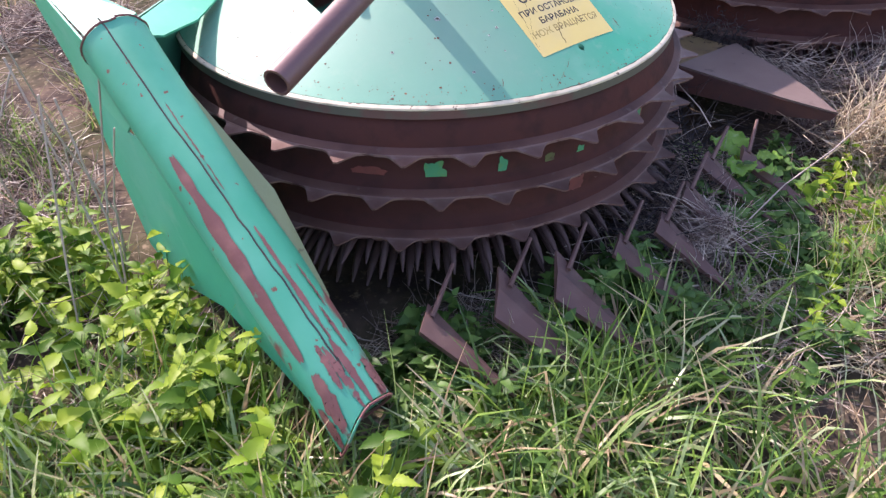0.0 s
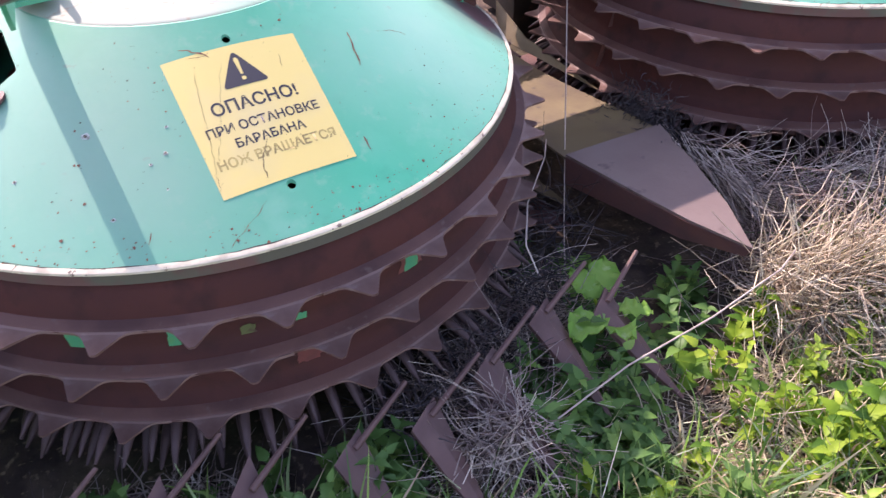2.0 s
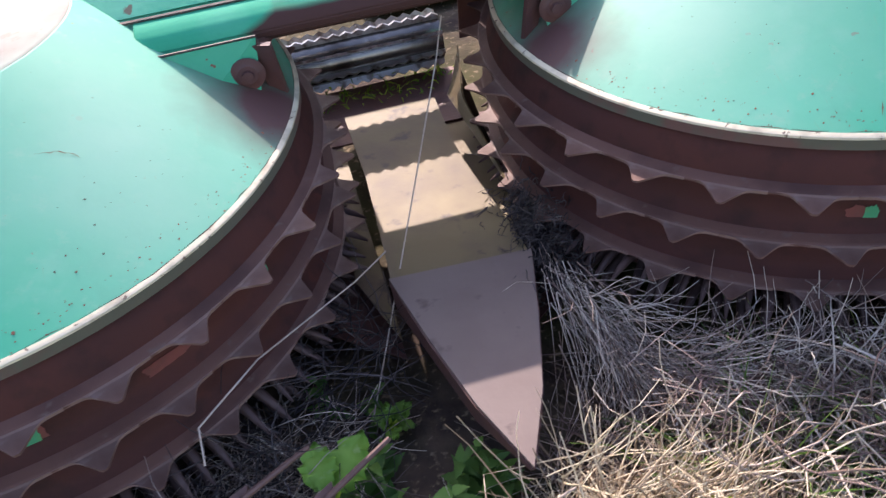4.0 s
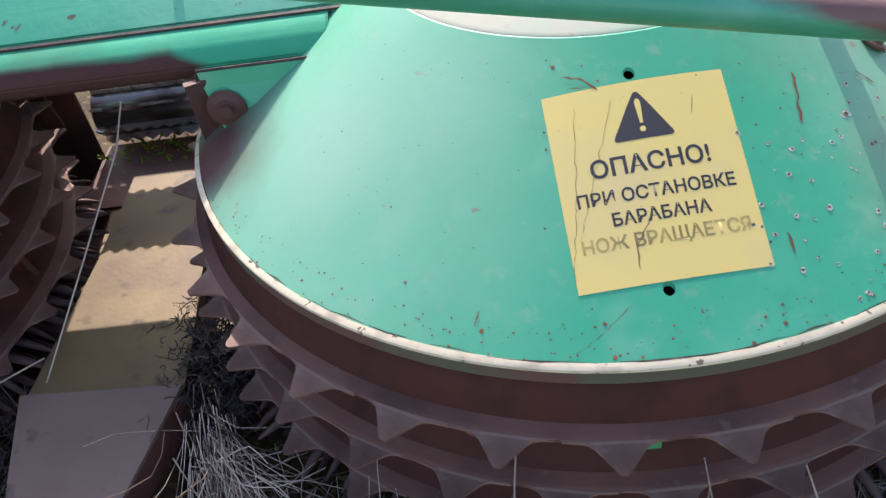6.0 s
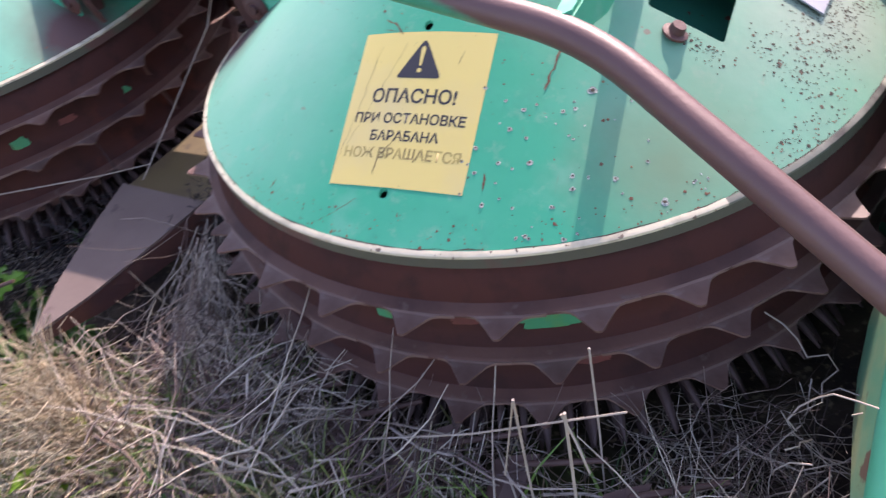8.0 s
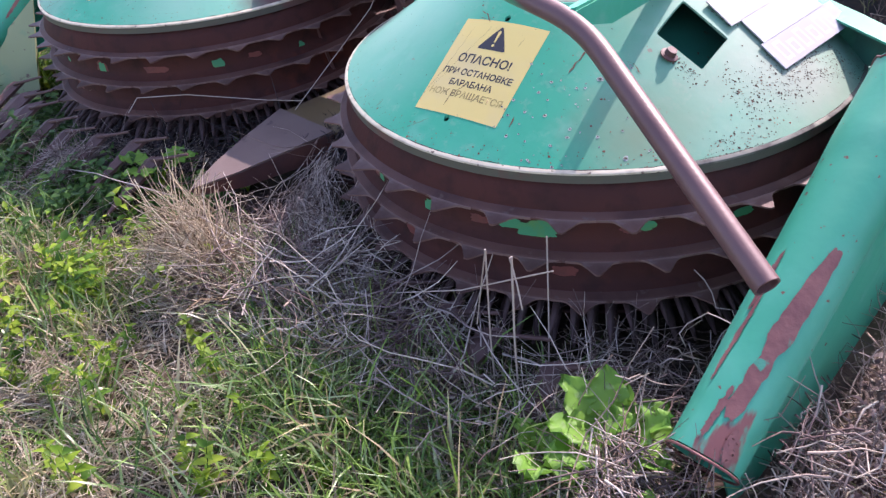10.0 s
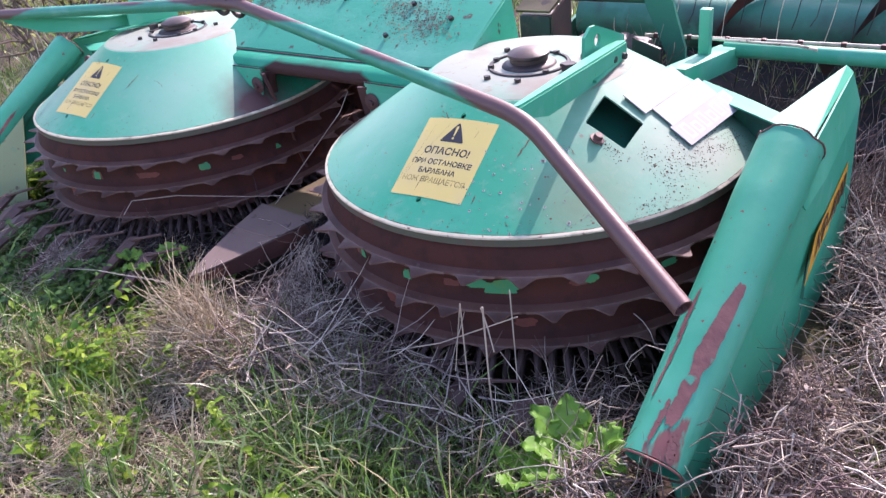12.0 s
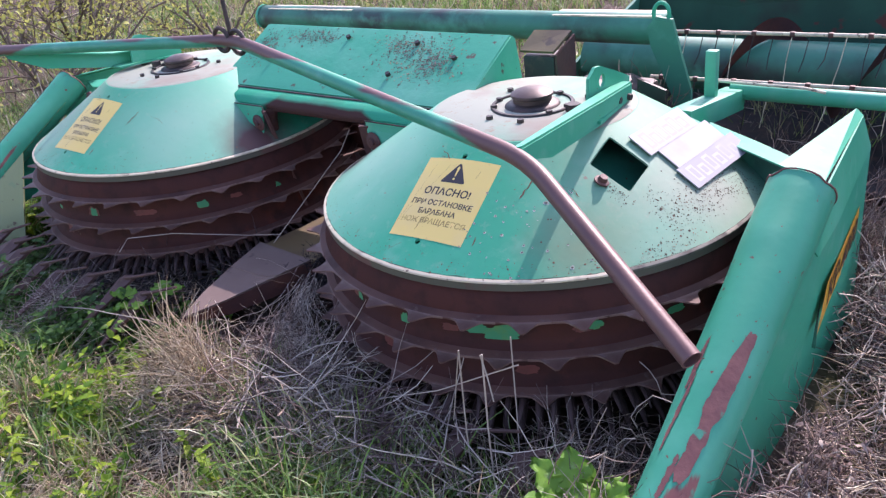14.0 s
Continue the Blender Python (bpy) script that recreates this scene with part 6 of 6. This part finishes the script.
# dead stalks standing among the frame and beyond the second drum
def dead_stalks(n, zone, length):
    k = scatter(n, zone[0], zone[1], zone[2], zone[3])
    w = unit(rng.normal(0, 0.5, (n, 3)) + np.array([0, 0, 1.0]))
    p = np.column_stack([k[:, 0], k[:, 1], np.full(n, zone[4])])
    return stalks(p, w, rng.uniform(*length, n), rng.uniform(0.0012, 0.0034, n), 0.35)
v, f = merge([dead_stalks(130, (0.50, 0.98, 0.86, 1.14, 0.52), (0.10, 0.32)), dead_stalks(420, (1.30, 1.95, 0.55, 1.05, 0.06), (0.30, 0.60)), dead_stalks(500, (1.9, 3.6, 0.6, 1.2, 0.06), (0.30, 0.60))])
stuff("dead_stalks", v, f, DEAD, "brown dead weed stalks standing behind the drums", "dead stalks")

# leafy weeds
def leaf_verts(base, way, up, L, W):
    """Toothed folded leaves: base, way, up (n,3)."""
    side = unit(np.cross(way, up))
    nrm = unit(np.cross(side, way))
    prof = [(0.0, 0.07), (0.13, 0.40), (0.19, 0.50), (0.27, 0.40), (0.35, 0.48), (0.44, 0.35), (0.52, 0.40), (0.62, 0.26), (0.70, 0.27), (0.82, 0.12)]
    n, m = len(base), len(prof)
    V = np.zeros((n, 3 * m + 1, 3))
    for i, (t, w) in enumerate(prof):
        c = base + way * (L * t)[:, None] - nrm * (L * 0.35 * t * t)[:, None]
        V[:, 3 * i] = c
        V[:, 3 * i + 1] = c + side * (W * w)[:, None] + nrm * (W * w * 0.35)[:, None]
        V[:, 3 * i + 2] = c - side * (W * w)[:, None] + nrm * (W * w * 0.35)[:, None]
    V[:, 3 * m] = base + way * L[:, None] - nrm * (L * 0.35)[:, None]
    F = np.array([q for i in range(m - 1) for q in ((3 * i, 3 * i + 1, 3 * i + 4, 3 * i + 3), (3 * i, 3 * i + 3, 3 * i + 5, 3 * i + 2))])
    T = np.array([(3 * m - 3, 3 * m - 2, 3 * m), (3 * m - 3, 3 * m, 3 * m - 1)])
    o = np.arange(n)[:, None, None] * (3 * m + 1)
    return V.reshape(-1, 3), (F[None] + o).reshape(-1, 4), (T[None] + o).reshape(-1, 3)

def weeds(name, Q, height, leaf, material, label, pairs=5):
    """Upright leafy weeds: a thin stem with leaves in crossed pairs."""
    n = len(Q)
    root = rooted(Q, 0.02)
    h = rng.uniform(*height, n)
    az = rng.uniform(0, 6.283, n)
    lean = rng.uniform(0.0, 0.35, n)
    way = unit(np.column_stack([np.cos(az) * lean, np.sin(az) * lean, np.ones(n)]))
    sv, sf = stalks(root, way, h, np.full(n, 0.0022), 0.02, 3)
    B, Wd, L = [], [], []
    for k in range(pairs):
        t = 0.3 + 0.7 * k / (pairs - 1)
        for s in (0, math.pi):
            a = az + k * 1.57 + s + rng.normal(0, 0.3, n)
            B.append(root + way * (h * t)[:, None])
            Wd.append(unit(np.column_stack([np.cos(a), np.sin(a), np.full(n, 0.25 + 0.25 * t) + rng.normal(0, 0.2, n)])))
            L.append(rng.uniform(*leaf, n) * (1.15 - 0.55 * t))
    B, Wd, L = np.concatenate(B), np.concatenate(Wd), np.concatenate(L)
    up = np.tile(np.array([0, 0, 1.0]), (len(B), 1)) + rng.normal(0, 0.25, (len(B), 3))
    lv, lf, lt = leaf_verts(B, Wd, up, L, L * rng.uniform(0.5, 0.72, len(L)))
    me = bpy.data.meshes.new(name)
    verts = np.concatenate([lv, sv])
    me.from_pydata(verts.tolist(), [], lf.tolist() + lt.tolist() + (sf + len(lv)).tolist())
    me.materials.append(material)
    me.shade_smooth()
    tagged(new(name, me), label, "weeds", "", "stuff")

Q = np.concatenate([scatter(40, -2.05, -1.93, -0.75, -0.1, 0, 3, 1.0), scatter(150, -2.9, -2.0, -0.58, 0.35, 0.3, 3, 1.0), scatter(58, -2.6, -1.98, -1.05, -0.58, 0.3, 3, 1.0), scatter(22, -2.5, -1.95, -1.5, -1.1, 0.3, 3, 1.0), scatter(4, -1.95, -1.7, -1.25, -1.0, 0, 3, 1.0)])
weeds("nettles", Q, (0.10, 0.30), (0.060, 0.105), LEAF, "dense bright green nettles beside the divider")
Q = np.concatenate([scatter(45, -1.78, -1.45, -0.95, -0.62, 0, 3, 5.0), scatter(30, -1.62, -1.15, -0.92, -0.72, 0, 3, 5.0), scatter(75, -1.6, -0.75, -1.25, -1.0, 0.2, 3, 2.0), scatter(80, -1.05, -0.5, -1.15, -0.78, 0.2, 3, 2.0), scatter(22, -0.35, -0.02, -0.9, -0.4, 0, 3, 2.0)])
Q = np.concatenate([Q, scatter(40, -1.0, -0.42, -1.38, -1.02, 0.3, 3, 2.0)])
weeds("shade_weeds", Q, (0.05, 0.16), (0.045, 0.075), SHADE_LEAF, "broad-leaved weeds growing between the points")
Q = np.concatenate([scatter(40, -0.8, 0.3, -1.6, -1.05, 0.5, 3, 3.0), scatter(16, -0.85, -0.3, -1.6, -1.2, 0.1, 3, 3.0), scatter(34, -0.5, 0.35, -1.7, -1.1, 0.5, 4, 3.0), scatter(70, -0.6, 1.6, -2.0, -1.1, 0.4, 3, 3.3), scatter(60, -3.4, -2.0, 0.3, 2.2, 0.3, 3, 3.0), scatter(25, 2.0, 3.6, -1.0, 2.4, 0.2, 3, 4.0), scatter(7, 1.85, 1.98, -1.0, -0.9, 0, 3, 4.0)])
Q2 = np.concatenate([scatter(26, -1.68, -1.1, -1.02, -0.90, 0, 3, 2.0), scatter(20, -1.1, -0.55, -1.0, -0.86, 0.1, 3, 2.0), scatter(10, -0.55, -0.25, -1.0, -0.80, 0, 3, 2.0)])
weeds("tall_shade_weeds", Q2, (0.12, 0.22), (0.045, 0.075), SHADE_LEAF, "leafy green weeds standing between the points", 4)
YQ = np.concatenate([scatter(20, -0.34, 0.30, -1.30, -0.99, 0.2, 3, 3.0), scatter(7, -0.12, 0.08, -0.98, -0.90, 0, 3, 3.0)])
weeds("young_nettles", YQ, (0.10, 0.20), (0.045, 0.080), LEAF, "bright yellow-green young nettles before the snout", 4)
weeds("small_weeds", Q, (0.06, 0.17), (0.03, 0.06), LEAF, "small light green weeds among the grass")

# broad-leaved plants with a few large crinkled leaves
def broad_leaf(L, W, rnd):
    bm = bmesh.new()
    nx, ny = 8, 10
    g = []
    for j in range(ny + 1):
        t = j / ny
        w = W * (math.sin(math.pi * min(1, t * 0.93 + 0.07)) ** 0.7) * (1 - 0.25 * t)
        row = []
        for i in range(nx + 1):
            u = 2 * i / nx - 1
            k = 1 + 0.13 * math.sin(j * 2.6 + i) * (abs(u) > 0.9)
            z = 0.30 * L * t - 0.42 * L * t * t + 0.12 * W * abs(u) + 0.09 * L * math.sin(j * 2.3 + 3 * u) * abs(u) + rnd.uniform(-0.003, 0.003)
            row.append(bm.verts.new((u * w * k, -L * t, z)))
        g.append(row)
    for j in range(ny):
        for i in range(nx):
            bm.faces.new((g[j][i], g[j][i + 1], g[j + 1][i + 1], g[j + 1][i]))
    return bm

def broad_plant(x, y, size, n, seed, z=0.0):
    r_ = random.Random(seed)
    p = thing("burdock_plant", "young burdock with large crinkled light green leaves", "plant", "burdocks", pose(x, y, ground_z(x, y) + z))
    for i in range(n):
        a = i * 2.4 + r_.uniform(-0.4, 0.4)
        L = size * r_.uniform(0.65, 1.0)
        h = size * r_.uniform(0.25, 0.8)
        tip = Vector((0.35 * L * math.sin(a), -0.35 * L * math.cos(a), h))
        part("stalk", tube([(0, 0, 0), tip * 0.5 + Vector((0, 0, 0.02)), tip], 0.004, 6), LEAF, p)
        part("leaf", broad_leaf(L, L * 0.40, r_), BURDOCK, p, m=Matrix.Translation(tip) @ Matrix.Rotation(a, 4, "Z") @ Matrix.Rotation(r_.uniform(-1.1, -0.1), 4, "X"), smooth=60)
broad_plant(1.60, -0.925, 0.14, 15, 1, 0.035)
broad_plant(1.51, -0.99, 0.15, 4, 6, 0.03)
broad_plant(1.75, -1.07, 0.095, 12, 2, 0.03)
broad_plant(-0.36, -0.80, 0.12, 5, 3, 0.08)
broad_plant(-0.22, -0.55, 0.055, 8, 5, 0.0)
broad_plant(-1.60, -0.98, 0.09, 7, 4)

# dead upright stems before the second drum
def dead_stem(pts, r, label="pale dead plant stem standing upright"):
    t = thing("dead_stem", label, "dead stem", "dead stems")
    part("stem", tube(pts, r, 7), STEM, t)
dead_stem([(1.26, -0.88, 0.12), (1.262, -0.885, 0.35), (1.268, -0.885, 0.60)], 0.0021)
dead_stem([(1.21, -0.87, 0.35), (1.268, -0.885, 0.60)], 0.0016, "bent piece of a pale dead stem")
dead_stem([(1.34, -0.89, 0.12), (1.345, -0.90, 0.40), (1.35, -0.90, 0.625)], 0.0024)
dead_stem([(1.345, -0.90, 0.62), (1.36, -0.90, 0.56), (1.375, -0.905, 0.50)], 0.0019, "bent piece of a pale dead stem")
dead_stem([(1.33, -0.76, 0.12), (1.335, -0.76, 0.36), (1.335, -0.76, 0.585)], 0.0019)
dead_stem([(0.90, -0.86, 0.29), (1.15, -0.85, 0.41), (1.415, -0.85, 0.585)], 0.0017, "pale dead stem leaning across others")
dead_stem([(-0.25, -0.525, 0.11), (-0.193, -0.437, 0.20), (-0.105, -0.306, 0.35), (-0.017, -0.177, 0.50), (0.07, -0.047, 0.65), (0.10, -0.01, 0.73)], 0.0017, "thin dead stem across the channel")
dead_stem([(-0.527, -0.762, 0.40), (-0.525, -0.713, 0.44), (-0.422, -0.574, 0.42), (-0.219, -0.368, 0.36), (-0.14, -0.27, 0.335)], 0.0018, "thin bent dead stem leaning on the channel")
dead_stem([(-0.75, -1.0, 0.22), (-0.45, -0.98, 0.28), (-0.25, -1.0, 0.33), (-0.05, -0.99, 0.36), (0.05, -0.95, 0.34)], 0.0020, "thin dead stem lying across the guides")
for k in range(9):
    r_ = random.Random(300 + k)
    x, y, z = r_.uniform(1.60, 1.72), r_.uniform(-0.78, -0.45), r_.uniform(0.14, 0.36)
    pts, way = [(x, y, z)], Vector((r_.uniform(-1, 1), r_.uniform(-1, 0.6), r_.uniform(-0.2, 0.9)))
    for _ in range(7):
        way = (way.normalized() + Vector((r_.gauss(0, 0.5), r_.gauss(0, 0.5), r_.gauss(0, 0.5)))).normalized()
        q = Vector(pts[-1]) + way * 0.035
        q.x = min(q.x, 1.725)
        pts.append(tuple(q))
    dead_stem(pts, 0.0015, "thin curled dry vine beside the divider")
for k in range(16):
    r_ = random.Random(100 + k)
    x, y = r_.uniform(-2.5, -1.97), r_.uniform(-0.35, 0.5)
    z = ground_z(x, y)
    dead_stem([(x, y, z), (x + r_.uniform(-0.04, 0.04), y, z + 0.3), (x + r_.uniform(-0.12, 0.12), y + r_.uniform(-0.1, 0.1), z + r_.uniform(0.5, 0.85))], 0.0025, "thin dark dead weed stem")

# shrub and scrub behind the first drum
def shrub(x, y, h, n, seed, leaves):
    r_ = random.Random(seed)
    t = thing("shrub", "sprawling shrub with dark branches and young yellow-green leaves", "shrub", "shrubs", pose(x, y, ground_z(x, y) - 0.03))
    tips = []
    bm = bmesh.new()
    def grow(p, d, L, r, depth):
        pts, q = [p], p
        for _ in range(4):
            d = (d + Vector((r_.gauss(0, 0.18), r_.gauss(0, 0.18), r_.gauss(0.02, 0.12)))).normalized()
            q = q + d * L / 4
            pts.append(q)
            if depth > 0 and r_.random() < 0.85:
                grow(q, (d + Vector((r_.gauss(0, 0.7), r_.gauss(0, 0.7), r_.gauss(0.1, 0.4)))).normalized(), L * 0.6, r * 0.55, depth - 1)
        tube(pts, [r * (1 - 0.16 * i) for i in range(5)], 5, bm)
        tips.extend(pts[2:])
    for i in range(n):
        a = r_.uniform(0, 6.283)
        grow(Vector((r_.gauss(0, 0.10), r_.gauss(0, 0.10), 0)), Vector((math.cos(a) * 0.7, math.sin(a) * 0.7, 1)).normalized(), h * r_.uniform(0.7, 1.1), 0.02, 2)
    part("branch", bm, BARK, t, "dark bare branches")
    g_ = np.random.default_rng(seed)
    B = np.array([tuple(tips[g_.integers(len(tips))]) for _ in range(leaves)]) + g_.normal(0, 0.05, (leaves, 3))
    B = B[B[:, 2] > 0.05]
    W = unit(g_.normal(0, 1, (len(B), 3)))
    up = unit(g_.normal(0, 1, (len(B), 3)) + np.array([0, 0, 1.0]))
    L = g_.uniform(0.025, 0.055, len(B))
    lv, lf, lt = leaf_verts(B, W, up, L, L * 0.6)
    me = bpy.data.meshes.new("crown")
    me.from_pydata(lv.tolist(), [], lf.tolist() + lt.tolist())
    me.materials.append(YOUNG)
    part("crown", me, None, t, "sparse young yellow-green leaves")
shrub(-4.3, 1.0, 1.3, 7, 11, 1500)
shrub(-5.6, 1.9, 1.6, 6, 12, 2000)
shrub(-4.1, 2.6, 0.9, 4, 13, 900)
shrub(-7.4, 3.2, 1.6, 6, 14, 1800)
